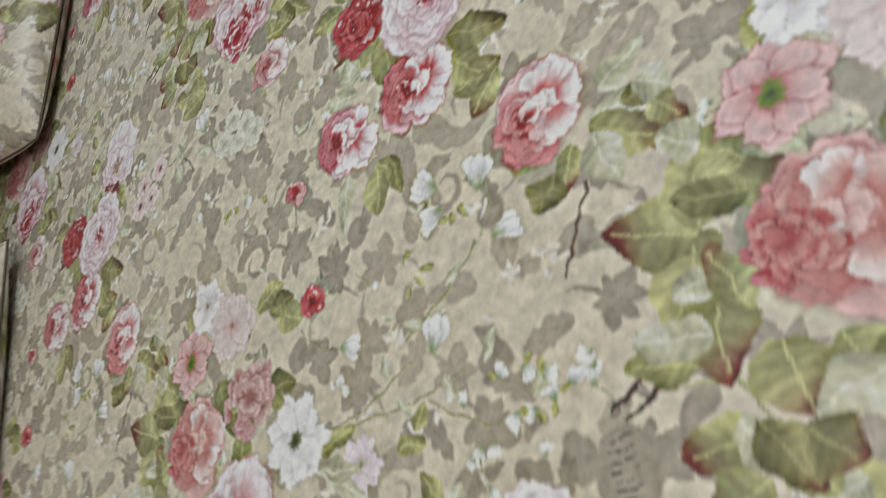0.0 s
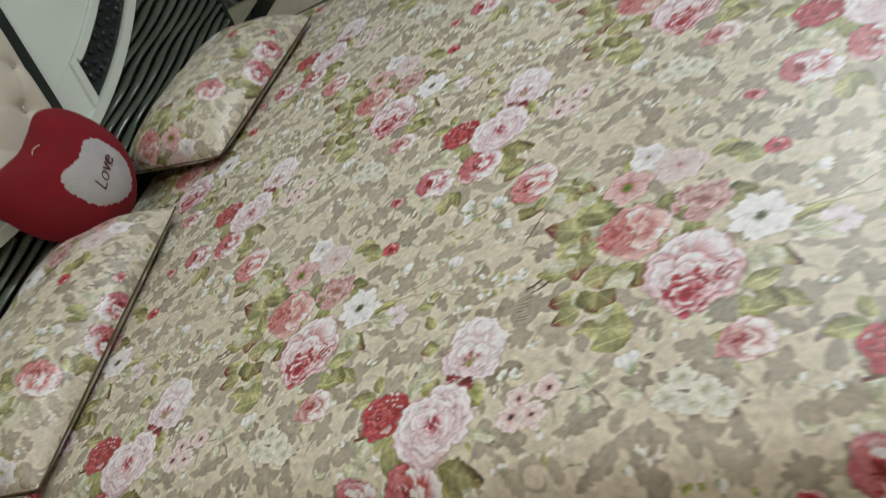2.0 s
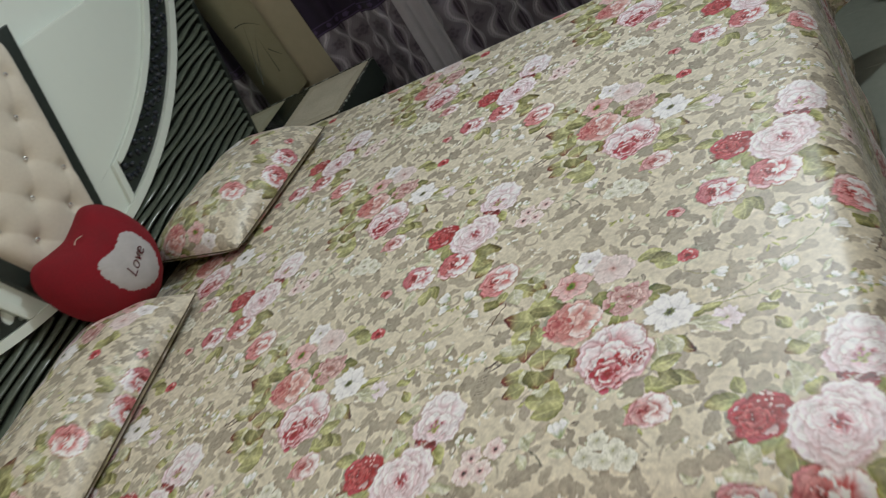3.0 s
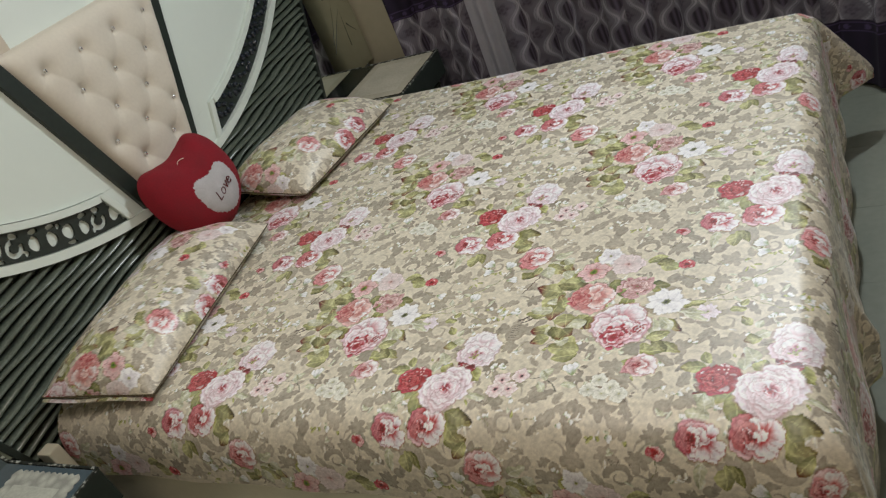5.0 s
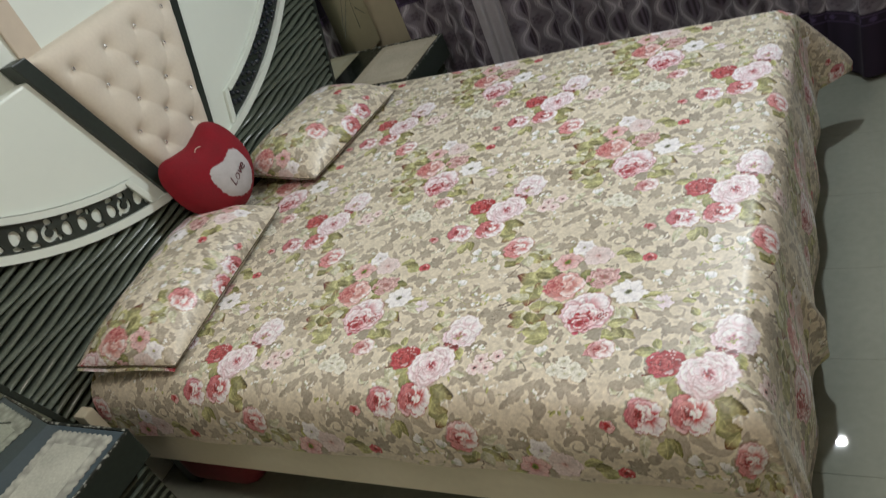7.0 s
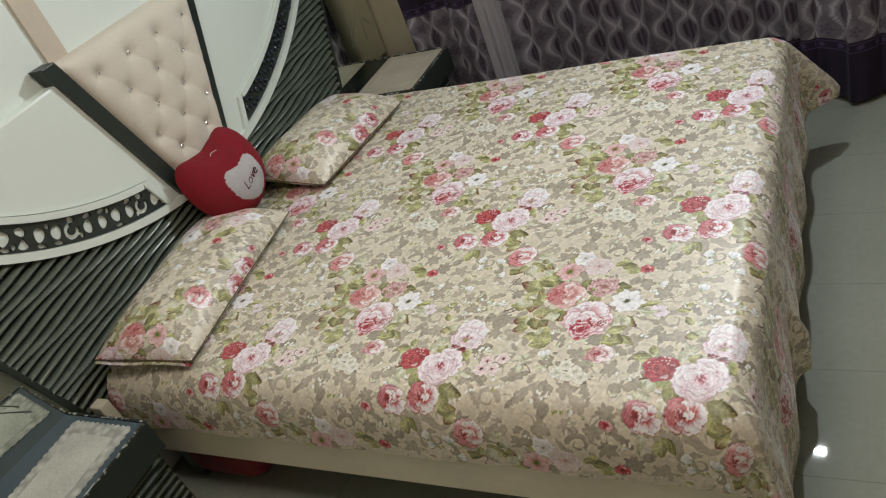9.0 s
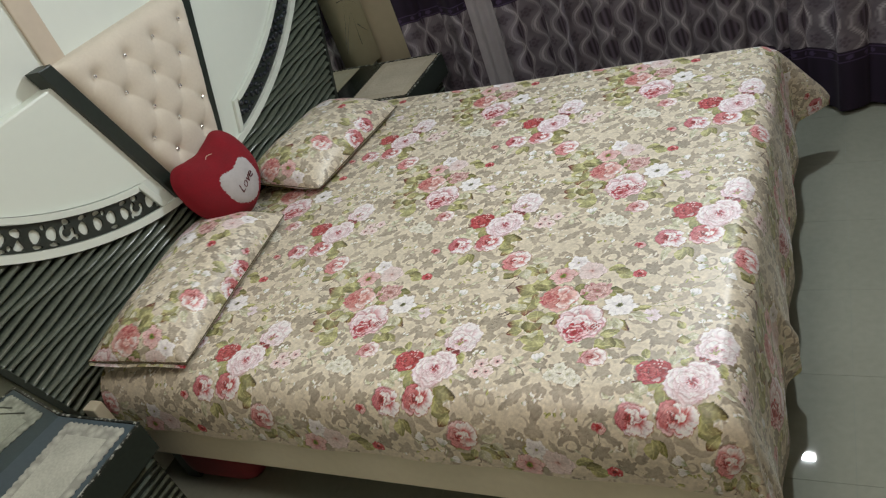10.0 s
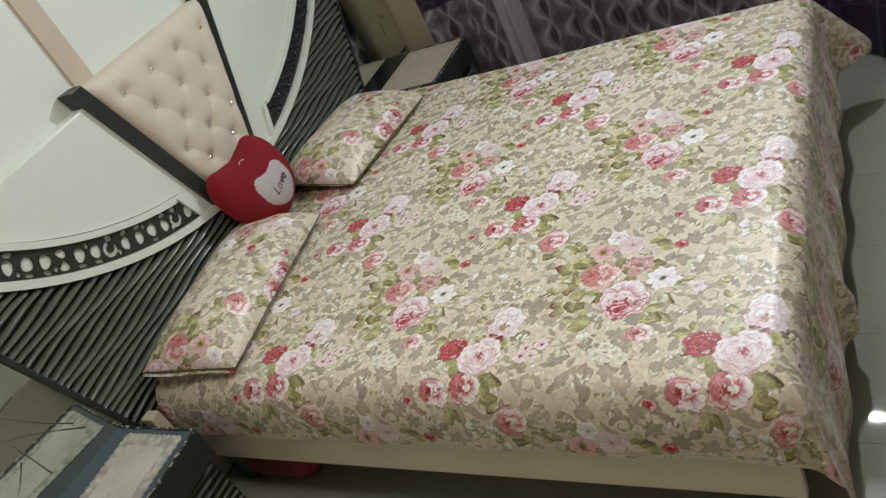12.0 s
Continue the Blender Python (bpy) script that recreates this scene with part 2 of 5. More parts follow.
def scroll(cx, cy, size, turn, flip, tone):
    """A leafy scroll of the ground: a broad band that rolls inwards, tapering to a fine tip, with blunt lobes on its back."""
    s = Spot(cx, cy, size * 1.7, turn)
    x, y = s.x / size, s.y * flip / size
    r, a = np.hypot(x, y), np.arctan2(y, x) + math.pi
    m = np.zeros_like(r)
    for lap in (0, 1):
        q = (a + 2 * math.pi * lap) / (2.35 * math.pi)
        inside = (q < 1.0) & (q > 0.03)
        spine = 1.05 - 0.70 * q ** 1.3
        half = 0.30 * np.clip(1 - q, 0, 1) ** 1.1 * np.clip(q / 0.12, 0, 1) ** 0.6 + 0.035
        back = 0.20 * np.abs(np.sin(q * 15)) * np.clip(1 - 1.9 * q, 0, 1)
        off = r - spine
        m = np.maximum(m, smooth(0.05, -0.05, np.where(off > 0, off - half - back, -off - half)) * inside)
    s.lay(0.86 * m, tone)


def petal(cx, cy, length, width, turn, base, mid, rim, seed, alpha=1.0, ruffle=1.0):
    """One petal from its root outwards, deep at the root, with a pale ruffled rim and a shadow under it."""
    g = random.Random(seed)
    s = Spot(cx, cy, length * 1.3, turn)
    k = s.x / length
    e = s.y / width
    p1, p2 = g.uniform(0, 6), g.uniform(0, 6)
    ruff = 1 + ruffle * (0.05 * np.sin(e * 5 + p1) + 0.04 * np.sin(e * 11 + p2))
    body = np.where(k < 0.62, np.abs(e) - np.clip(0.45 + 0.9 * k, 0, 1), np.hypot((k - 0.62) / 0.38 / ruff, e) - 1)
    inside = smooth(0.07, -0.05, body) * (k > -0.05)
    shadow = smooth(0.34, -0.02, body) * (k > 0.05)
    s.lay(0.42 * alpha * shadow, np.asarray(base) * 0.80)
    tone = np.clip(k, 0, 1.1) ** 1.3 + (0.09 * np.sin(e * 9 + p2 + 3 * k) + 0.07 * np.sin(e * 25 + p1 + 2 * k)) * k + 0.16 * e * math.cos(p1)
    s.lay(alpha * inside, shades(tone, base, mid, rim, rim))
    s.lay(0.55 * alpha * inside * smooth(-0.34, -0.05, body) * (k > 0.35) * (0.55 + 0.45 * np.sin(e * 3 + p2)), np.minimum(np.asarray(rim) * 1.15 + 0.05, 0.86))


CRIMSON, RED, ROSE, PINK, BLUSH, WHITE_P = (0.25, 0.020, 0.027), (0.42, 0.085, 0.09), (0.57, 0.275, 0.27), (0.67, 0.44, 0.43), (0.74, 0.60, 0.60), (0.81, 0.79, 0.81)


def mixed(a, b, t):
    return tuple(p * (1 - t) + q * t for p, q in zip(a, b))


def rose(cx, cy, size, seed, heart=(0.0, 0.0), deep=RED, mid=ROSE, pale=BLUSH, side=0.0, contrast=0.6, rings=5, flat=1.0):
    """A full-blown rose built of overlapping petals; paler towards the direction 'side', deep in its heart."""
    g = random.Random(seed)
    hx, hy = heart
    for ring in range(rings):
        q = 1 - ring / rings
        n = max(3, round(3 + 4 * q))
        ph = g.uniform(0, 360)
        for i in range(n):
            a = ph + 360 * i / n + g.uniform(-24, 24)
            towards = 0.5 + 0.5 * math.cos(radians(a - side))
            light = min(1, max(0, (1 - contrast) * 0.6 + contrast * (1.5 * towards - 0.25) + 0.35 * (q - 0.55) + g.uniform(-0.30, 0.30)))
            rim = mixed(mid, pale, light)
            m = mixed(mixed(deep, mid, 0.15 + 0.85 * light), pale, 0.45 * light)
            b = mixed(mixed(deep, CRIMSON, 0.2), mid, 0.25 + 0.45 * light)
            reach = size * (0.26 + 0.70 * q) * g.uniform(0.86, 1.06)
            lean = a + g.uniform(-26, 26)
            bx = cx + hx * (1 - q) * size + 0.08 * size * g.uniform(-1, 1)
            by = cy + hy * (1 - q) * size + 0.08 * size * g.uniform(-1, 1) * flat
            petal(bx, by, reach * 0.95, reach * g.uniform(0.34, 0.62), lean, b, m, rim, g.random(), ruffle=1.8)
            if g.random() < 0.55:
                petal(bx, by, reach * 0.84, reach * g.uniform(0.14, 0.30), lean + g.uniform(-30, 30), b, mixed(m, rim, 0.5), mixed(rim, WHITE_P, 0.8 * light), g.random(), 0.85, 2.2)
    if contrast > 0.65:
        # pale outer petals folded over on the lit side
        for i in range(7):
            a = side + g.choice((-1, 1)) * g.uniform(5, 85)
            bx, by = cx + 0.22 * size * math.cos(radians(side)) + 0.25 * size * math.cos(radians(a)), cy + 0.22 * size * math.sin(radians(side)) + 0.25 * size * math.sin(radians(a))
            petal(bx, by, size * g.uniform(0.42, 0.60), size * g.uniform(0.20, 0.34), a + g.uniform(-35, 35), mid, mixed(mid, pale, 0.8), mixed(pale, WHITE_P, g.random()), g.random(), 1.0, 2.4)
    for i in range(12):
        a = g.uniform(0, 360)
        r = size * 0.18 * g.random()
        petal(cx + hx * size + r * math.cos(radians(a)), cy + hy * size + r * math.sin(radians(a)), size * 0.18, size * 0.08, a, mixed(deep, CRIMSON, 0.5), deep, mixed(deep, mid, 1.0), g.random())


def ruffled(cx, cy, size, seed, deep=RED, mid=ROSE, pale=PINK, n=42):
    """A crowded heart of small curled petals."""
    g = random.Random(seed)
    for i in range(n):
        q = 1 - i / n
        a = g.uniform(0, 360)
        r = size * 0.85 * q
        petal(cx + r * math.cos(radians(a)) * 0.8, cy + r * math.sin(radians(a)) * 0.8, size * 0.34, size * 0.17, a + g.uniform(-40, 40), deep, mixed(deep, mid, 0.7), mixed(mid, pale, g.random()), g.random())


def daisy(cx, cy, size, seed=1, n=7, inner=(0.60, 0.60, 0.62), outer=WHITE_P, eye=(0.30, 0.30, 0.16), eye_size=0.20, turn=0.0):
    """An open flower with separate petals."""
    g = random.Random(seed)
    for layer in (0, 1):
        for i in range(n):
            a = turn + (i + 0.5 * layer) * 360 / n + g.uniform(-9, 9)
            petal(cx, cy, size * g.uniform(0.88, 1.05) * (1 - 0.15 * layer), size * 1.7 / n, a, inner, mixed(inner, outer, 0.75), outer, g.random(), ruffle=1.6)
    s = Spot(cx, cy, size * 0.5)
    r = np.hypot(s.x, s.y) / size
    s.lay(smooth(eye_size + 0.05, eye_size - 0.06, r + 0.03 * np.sin(np.arctan2(s.y, s.x) * 8)), shades(r / eye_size, np.asarray(eye) * 0.5, eye, np.asarray(eye) * 1.3))


OLIVE, MOSS, PALE_GREEN, TIP = (0.355, 0.352, 0.148), (0.240, 0.230, 0.088), (0.54, 0.54, 0.36), (0.20, 0.045, 0.040)


def leaf(cx, cy, length, width, turn, green=OLIVE, red=0.0, seed=1, bend=0.0):
    """A printed rose leaf with a pale rib, toothed edge and side veins; red: how far its tip is flushed."""
    g = random.Random(seed + cx * 91 + cy * 57)
    length, width = length * 0.92, width * 0.92
    s = Spot(cx, cy, length * 1.2, turn)
    k = np.clip(s.x / length, 0, 1)
    y = s.y - bend * length * np.sin(np.pi * k)
    half = width * np.sin(np.pi * k ** 0.85) ** 0.7 * (1 + 0.015 * np.sin(k * 60 + (y > 0) * 2) + 0.10 * np.sin(k * 9 + g.uniform(0, 6)))
    e = y / np.maximum(half, 1e-4)
    m = smooth(0.0011, -0.0009, np.abs(y) - half) * (s.x > 0) * (s.x < length)
    vein = 0.5 + 0.5 * np.sin(k * 34 - np.abs(e) * 5 + g.uniform(0, 6))
    tone = 0.50 + 0.22 * e * g.choice((-1, 1)) + 0.14 * (vein - 0.5) + 0.18 * np.sin(k * 6 + e * 2 + g.uniform(0, 6))
    dark, light = np.asarray(green) * 0.58, np.minimum(np.asarray(green) * 1.70 + 0.04, 0.72)
    col = shades(tone, dark, green, light)
    flush = (red * smooth(0.45, 0.95, k + 0.10 * e))[..., None]
    col = col * (1 - flush) + (np.asarray(TIP) * (0.6 + 0.8 * tone[..., None])) * flush
    s.lay(0.92 * m, col)
    s.lay(0.42 * smooth(0.0016, 0.0003, np.abs(y)) * (k > 0.02) * (k < 0.9), light * 1.1)


def stem(cx, cy, length, turn, bend=0.12, width=0.0016, colour=(0.25, 0.23, 0.10)):
    s = Spot(cx, cy, length * 1.15, turn)
    k = np.clip(s.x / length, 0, 1)
    off = s.y - bend * length * np.sin(np.pi * k)
    s.lay(0.9 * smooth(width, width * 0.4, np.abs(off)) * (s.x > 0) * (s.x < length), shades(0.5 + off / width * 0.4, np.asarray(colour) * 0.6, colour, np.asarray(colour) * 1.8))


def bell(cx, cy, size, turn, colour=(0.78, 0.78, 0.78)):
    """A small pale bell flower."""
    for d in (-24, 22, 0):
        petal(cx, cy, size, size * 0.24, turn + d, (0.35, 0.40, 0.22), mixed(colour, (0.5, 0.5, 0.5), 0.3), colour, d + size)


# ground: palmettes, fronds and curls
for i in range(12):
    for j in range(12):
        g = random.Random(i * 31 + j * 7 + 5)
        cx, cy = (i + 0.5 * (j % 2) + g.uniform(-0.26, 0.26)) / 12 * TU, (j + g.uniform(-0.26, 0.26)) / 12 * TV
        tone = GREY_TONE * g.uniform(0.92, 1.22)
        a = g.uniform(0, 360)
        what = g.choice("ppppfffffsb")
        if what == "p":
            palmette(cx, cy, g.uniform(0.021, 0.029), a, i * 12 + j, tone)
        elif what == "f":
            bend = g.choice((-0.45, -0.3, 0.3, 0.45))
            frond(cx, cy, g.uniform(0.040, 0.058), g.uniform(0.012, 0.017), a, bend, i * 12 + j, tone)
            if g.random() < 0.6:
                frond(cx, cy, g.uniform(0.022, 0.032), g.uniform(0.008, 0.011), a + g.choice((-1, 1)) * g.uniform(80, 150), -bend, i * 17 + j, tone)
        elif what == "s":
            scroll(cx, cy, g.uniform(0.022, 0.029), a, g.choice((-1, 1)), tone)
        else:
            s = Spot(cx, cy, 0.03, a)
            s.lay(0.82 * smooth(1.10, 0.90, np.hypot(s.x / g.uniform(0.014, 0.020), s.y / g.uniform(0.012, 0.016))), tone)
            frond(cx, cy, g.uniform(0.028, 0.036), 0.009, a + 120, 0.4, i * 23 + j, tone)
s = Spot(0.059, 0.255, 0.04)
s.lay(0.9 * smooth(1.04, 0.96, np.hypot(s.x / 0.024, s.y / 0.029)), GREY_TONE)
for k in range(7):
    stem(0.046, 0.238 + 0.006 * k, 0.022, 4, 0.02, 0.0007, (0.12, 0.10, 0.08))

# scattered pale and olive leaflets over the ground
for i in range(120):
    g = random.Random(900 + i)
    cx, cy, a = g.random() * TU, g.random() * TV, g.uniform(0, 360)
    tone = g.choice(((0.78, 0.73, 0.58), (0.72, 0.66, 0.52), PALE_GREEN, GROUND_TONE * 1.08, GREY_TONE * 0.8, OLIVE))
    for k in range(g.choice((1, 2, 3))):
        leaf(cx + 0.006 * k, cy + 0.004 * k, g.uniform(0.010, 0.021), g.uniform(0.0022, 0.0048), a + 55 * (k - 1), tone, 0, i)

# tiny white blossoms strewn over the ground
for i in range(46):
    g = random.Random(7000 + i)
    cx, cy, a = g.random() * TU, g.random() * TV, g.uniform(0, 360)
    if g.random() < 0.5:
        stem(cx, cy, g.uniform(0.015, 0.035), a + 180, g.uniform(-0.2, 0.2), 0.0010, (0.36, 0.34, 0.20))
    for k in range(g.choice((1, 1, 2, 3))):
        bell(cx + 0.010 * k * math.cos(a), cy + 0.010 * k * math.sin(a), g.uniform(0.008, 0.014), a + g.uniform(-50, 50), (0.82, 0.81, 0.78))

# branches, bells and small sprigs
stem(0.606, 0.446, 0.100, -145, 0.05, 0.0020, (0.36, 0.36, 0.20))
stem(0.529, 0.371, 0.118, -162, 0.06, 0.0019, (0.36, 0.35, 0.20))
stem(0.581, 0.351, 0.155, -174, 0.05, 0.0017, (0.40, 0.38, 0.22))
stem(0.645, 0.300, 0.110, 160, 0.10, 0.0014, (0.36, 0.34, 0.18))
stem(0.621, 0.507, 0.060, -100, 0.10, 0.0014, (0.36, 0.38, 0.22))
stem(0.387, 0.582, 0.060, -110, 0.15, 0.0012)
stem(0.454, 0.402, 0.073, 152, 0.12, 0.0011, (0.30, 0.27, 0.12))
stem(0.190, 0.080, 0.070, 150, -0.20, 0.0016, (0.16, 0.17, 0.07))
for cx, cy, a in ((0.570, 0.420, 40), (0.545, 0.395, 160), (0.500, 0.360, 100), (0.600, 0.352, 60), (0.560, 0.350, -60), (0.640, 0.315, 60), (0.510, 0.345, -50)):
    leaf(cx, cy, 0.026, 0.006, a, PALE_GREEN, 0, 3)
bell(0.612, 0.492, 0.030, 75)
bell(0.570, 0.509, 0.030, 150)
bell(0.575, 0.485, 0.026, 190)
bell(0.625, 0.444, 0.026, 10)
bell(0.445, 0.405, 0.024, -15)
bell(0.552, 0.372, 0.028, 75)
for k, (cx, cy) in enumerate(((0.030, 0.318), (0.015, 0.308), (0.000, 0.304), (0.624, 0.308), (0.634, 0.339), (0.008, 0.330), (0.610, 0.334))):
    bell(cx, cy, 0.013, 50 + 60 * k)
    leaf(cx, cy, 0.012, 0.003, 200 + 50 * k, OLIVE, 0, k)
for k, (cx, cy) in enumerate(((0.275, 0.110), (0.300, 0.092), (0.258, 0.086), (0.285, 0.076), (0.318, 0.075))):
    daisy(cx, cy, 0.019, 50 + k, 5, (0.50, 0.50, 0.38), (0.70, 0.69, 0.60), (0.45, 0.44, 0.28), 0.10)
for cx, cy, a in ((0.150, 0.125, 30), (0.165, 0.110, 120), (0.130, 0.135, 200), (0.215, 0.130, 80), (0.150, 0.105, -60), (0.120, 0.105, 150), (0.200, 0.100, -10)):
    leaf(cx, cy, 0.034, 0.010, a, PALE_GREEN, 0, 5)
bell(0.215, 0.128, 0.030, 110)
for k, (cx, cy) in enumerate(((0.070, 0.112), (0.108, 0.122), (0.090, 0.086), (0.060, 0.084))):
    daisy(cx, cy, 0.021, 70 + k, 5, (0.58, 0.32, 0.33), (0.75, 0.64, 0.62), (0.14, 0.05, 0.06), 0.17)
daisy(0.462, 0.300, 0.026, 80, 9, (0.60, 0.50, 0.52), (0.74, 0.66, 0.70), (0.45, 0.45, 0.30), 0.12)

# leaves of the great cluster
stem(0.125, 0.316, 0.078, -163, -0.05, 0.0026, (0.15, 0.05, 0.04))
stem(0.130, 0.330, 0.080, -146, 0.04, 0.0022, (0.15, 0.05, 0.04))
stem(0.105, 0.296, 0.060, -38, 0.25, 0.0024, (0.40, 0.40, 0.20))
stem(0.138, 0.389, 0.060, -108, 0.0, 0.0022, (0.20, 0.16, 0.06))
leaf(0.165, 0.311, 0.050, 0.026, -84, OLIVE, 0.7, 1)
leaf(0.195, 0.305, 0.052, 0.024, -70, OLIVE, 0.3, 2)
leaf(0.225, 0.300, 0.045, 0.020, -100, MOSS, 0.5, 2)
leaf(0.133, 0.355, 0.072, 0.026, -92, OLIVE, 0.85, 3)
leaf(0.150, 0.420, 0.060, 0.022, -30, MOSS, 0.5, 4)
leaf(0.138, 0.389, 0.074, 0.027, -120, OLIVE, 0.0, 5)
leaf(0.138, 0.385, 0.078, 0.024, 160, OLIVE, 1.0, 6)
leaf(0.138, 0.389, 0.076, 0.025, 82, OLIVE, 0.0, 7)
leaf(0.150, 0.460, 0.045, 0.016, 170, MOSS, 0.6, 7)
leaf(0.145, 0.262, 0.058, 0.018, 188, OLIVE, 0.9, 8)
leaf(0.140, 0.238, 0.046, 0.018, 205, OLIVE, 0.9, 9)
leaf(0.132, 0.270, 0.036, 0.015, -60, PALE_GREEN, 0.0, 10)
leaf(0.205, 0.212, 0.074, 0.018, 150, OLIVE, 0.4, 11)
leaf(0.215, 0.195, 0.075, 0.024, 172, OLIVE, 0.0, 12)
leaf(0.215, 0.185, 0.062, 0.019, -165, OLIVE, 0.0, 13)
leaf(0.215, 0.283, 0.052, 0.016, -161, PALE_GREEN, 0.0, 14)
leaf(0.087, 0.519, 0.053, 0.014, 28, PALE_GREEN, 0.0, 15)
leaf(0.082, 0.500, 0.062, 0.014, -1, PALE_GREEN, 0.0, 16)
leaf(0.076, 0.494, 0.072, 0.019, -32, OLIVE, 0.4, 17)
leaf(0.075, 0.488, 0.055, 0.018, -68, PALE_GREEN, 0.0, 18)
leaf(0.062, 0.486, 0.044, 0.014, -115, OLIVE, 0.9, 19)
stem(0.069, 0.452, 0.070, -116, -0.05, 0.0018, (0.20, 0.13, 0.06))
leaf(0.601, 0.590, 0.058, 0.020, 8, OLIVE, 0.3, 20)
leaf(0.008, 0.590, 0.050, 0.015, -130, OLIVE, 0.6, 21)
leaf(0.504, 0.567, 0.052, 0.013, -50, OLIVE, 0.0, 22)
leaf(0.503, 0.560, 0.054, 0.015, -93, OLIVE, 0.1, 23)
leaf(0.464, 0.567, 0.060, 0.012, -99, PALE_GREEN, 0.0, 24)
leaf(0.520, 0.565, 0.048, 0.010, -75, MOSS, 0.0, 25)
leaf(0.350, 0.470, 0.052, 0.018, -30, OLIVE, 0.0, 26)
leaf(0.320, 0.480, 0.050, 0.015, 20, OLIVE, 0.0, 27)
leaf(0.380, 0.480, 0.045, 0.014, 200, MOSS, 0.0, 28)
leaf(0.255, 0.420, 0.060, 0.022, -70, MOSS, 0.0, 28)
leaf(0.375, 0.285, 0.062, 0.015, -45, OLIVE, 0.7, 29)
leaf(0.355, 0.285, 0.060, 0.018, -78, PALE_GREEN, 0.0, 30)
leaf(0.372, 0.290, 0.055, 0.014, -62, PALE_GREEN, 0.0, 31)
leaf(0.370, 0.215, 0.062, 0.015, -30, OLIVE, 0.2, 32)
leaf(0.345, 0.215, 0.050, 0.014, -70, OLIVE, 0.0, 33)
leaf(0.405, 0.305, 0.062, 0.011, -8, PALE_GREEN, 0.0, 34)
leaf(0.410, 0.318, 0.055, 0.010, 18, OLIVE, 0.0, 35)
leaf(0.415, 0.298, 0.060, 0.009, -24, PALE_GREEN, 0.0, 36)
leaf(0.547, 0.257, 0.034, 0.011, 129, OLIVE, 0.3, 37)
leaf(0.556, 0.246, 0.030, 0.010, 69, PALE_GREEN, 0.0, 38)
leaf(0.553, 0.225, 0.034, 0.012, 26, PALE_GREEN, 0.0, 39)
leaf(0.564, 0.222, 0.036, 0.013, -169, OLIVE, 0.5, 40)
leaf(0.532, 0.304, 0.030, 0.010, 175, OLIVE, 0.0, 41)
leaf(0.525, 0.315, 0.026, 0.008, 60, OLIVE, 0.0, 41)

# dark leaves tucked behind the blooms
for i in range(38):
    g = random.Random(4000 + i)
    mx, my, spread = ((0.235, 0.360, 0.115), (0.545, 0.070, 0.105), (0.270, 0.240, 0.11), (0.070, 0.505, 0.065), (0.150, 0.300, 0.055), (0.215, 0.430, 0.10))[i % 6]
    a = g.uniform(0, 360)
    leaf(mx + spread * math.cos(radians(a)) * g.uniform(0.45, 0.9), my + spread * math.sin(radians(a)) * g.uniform(0.45, 0.9), g.uniform(0.034, 0.058), g.uniform(0.012, 0.020), a + g.uniform(-60, 60), g.choice((OLIVE, OLIVE, MOSS, PALE_GREEN)), g.choice((0, 0, 0.6)), i)

# the great cluster
daisy(0.228, 0.511, 0.034, 11, 6, (0.62, 0.58, 0.62), WHITE_P, (0.40, 0.40, 0.22), 0.12)
daisy(0.275, 0.474, 0.042, 12, 6, (0.62, 0.46, 0.46), (0.70, 0.60, 0.59), (0.50, 0.32, 0.30), 0.14)
ruffled(0.306, 0.392, 0.044, 29, (0.38, 0.15, 0.14), (0.52, 0.30, 0.28), (0.68, 0.50, 0.48), 60)
daisy(0.199, 0.455, 0.039, 13, 6, (0.50, 0.11, 0.11), (0.70, 0.48, 0.47), (0.24, 0.23, 0.07), 0.22, 20)
rose(0.207, 0.362, 0.056, 21, (-0.22, 0.05), RED, (0.55, 0.225, 0.205), (0.70, 0.46, 0.43), 15, 0.8)
ruffled(0.183, 0.362, 0.033, 22, RED, (0.52, 0.15, 0.14), (0.62, 0.32, 0.29))
rose(0.290, 0.268, 0.070, 23, (0.0, -0.28), (0.46, 0.07, 0.10), (0.67, 0.38, 0.42), (0.80, 0.74, 0.79), 90, 0.9, 6)
ruffled(0.284, 0.232, 0.040, 24, (0.36, 0.02, 0.04), (0.50, 0.09, 0.12), (0.80, 0.66, 0.68), 44)
ruffled(0.325, 0.258, 0.024, 37, (0.38, 0.03, 0.05), (0.56, 0.20, 0.22), (0.80, 0.70, 0.72), 24)
daisy(0.377, 0.337, 0.046, 14, 7, (0.66, 0.66, 0.70), (0.83, 0.82, 0.84), (0.26, 0.27, 0.20), 0.17)
rose(0.346, 0.150, 0.036, 25, (-0.2, 0.0), RED, ROSE, (0.79, 0.68, 0.69), 10, 0.9, 4)
rose(0.034, 0.528, 0.050, 26, (-0.22, -0.05), RED, (0.64, 0.26, 0.26), (0.80, 0.72, 0.73), 25, 0.9)
rose(0.406, 0.460, 0.021, 27, (0.0, 0.0), CRIMSON, (0.48, 0.06, 0.06), (0.58, 0.18, 0.17), 90, 0.4, 3)
rose(0.387, 0.585, 0.017, 28, (0.0, 0.0), RED, (0.48, 0.08, 0.08), PINK, 0, 0.5, 3)

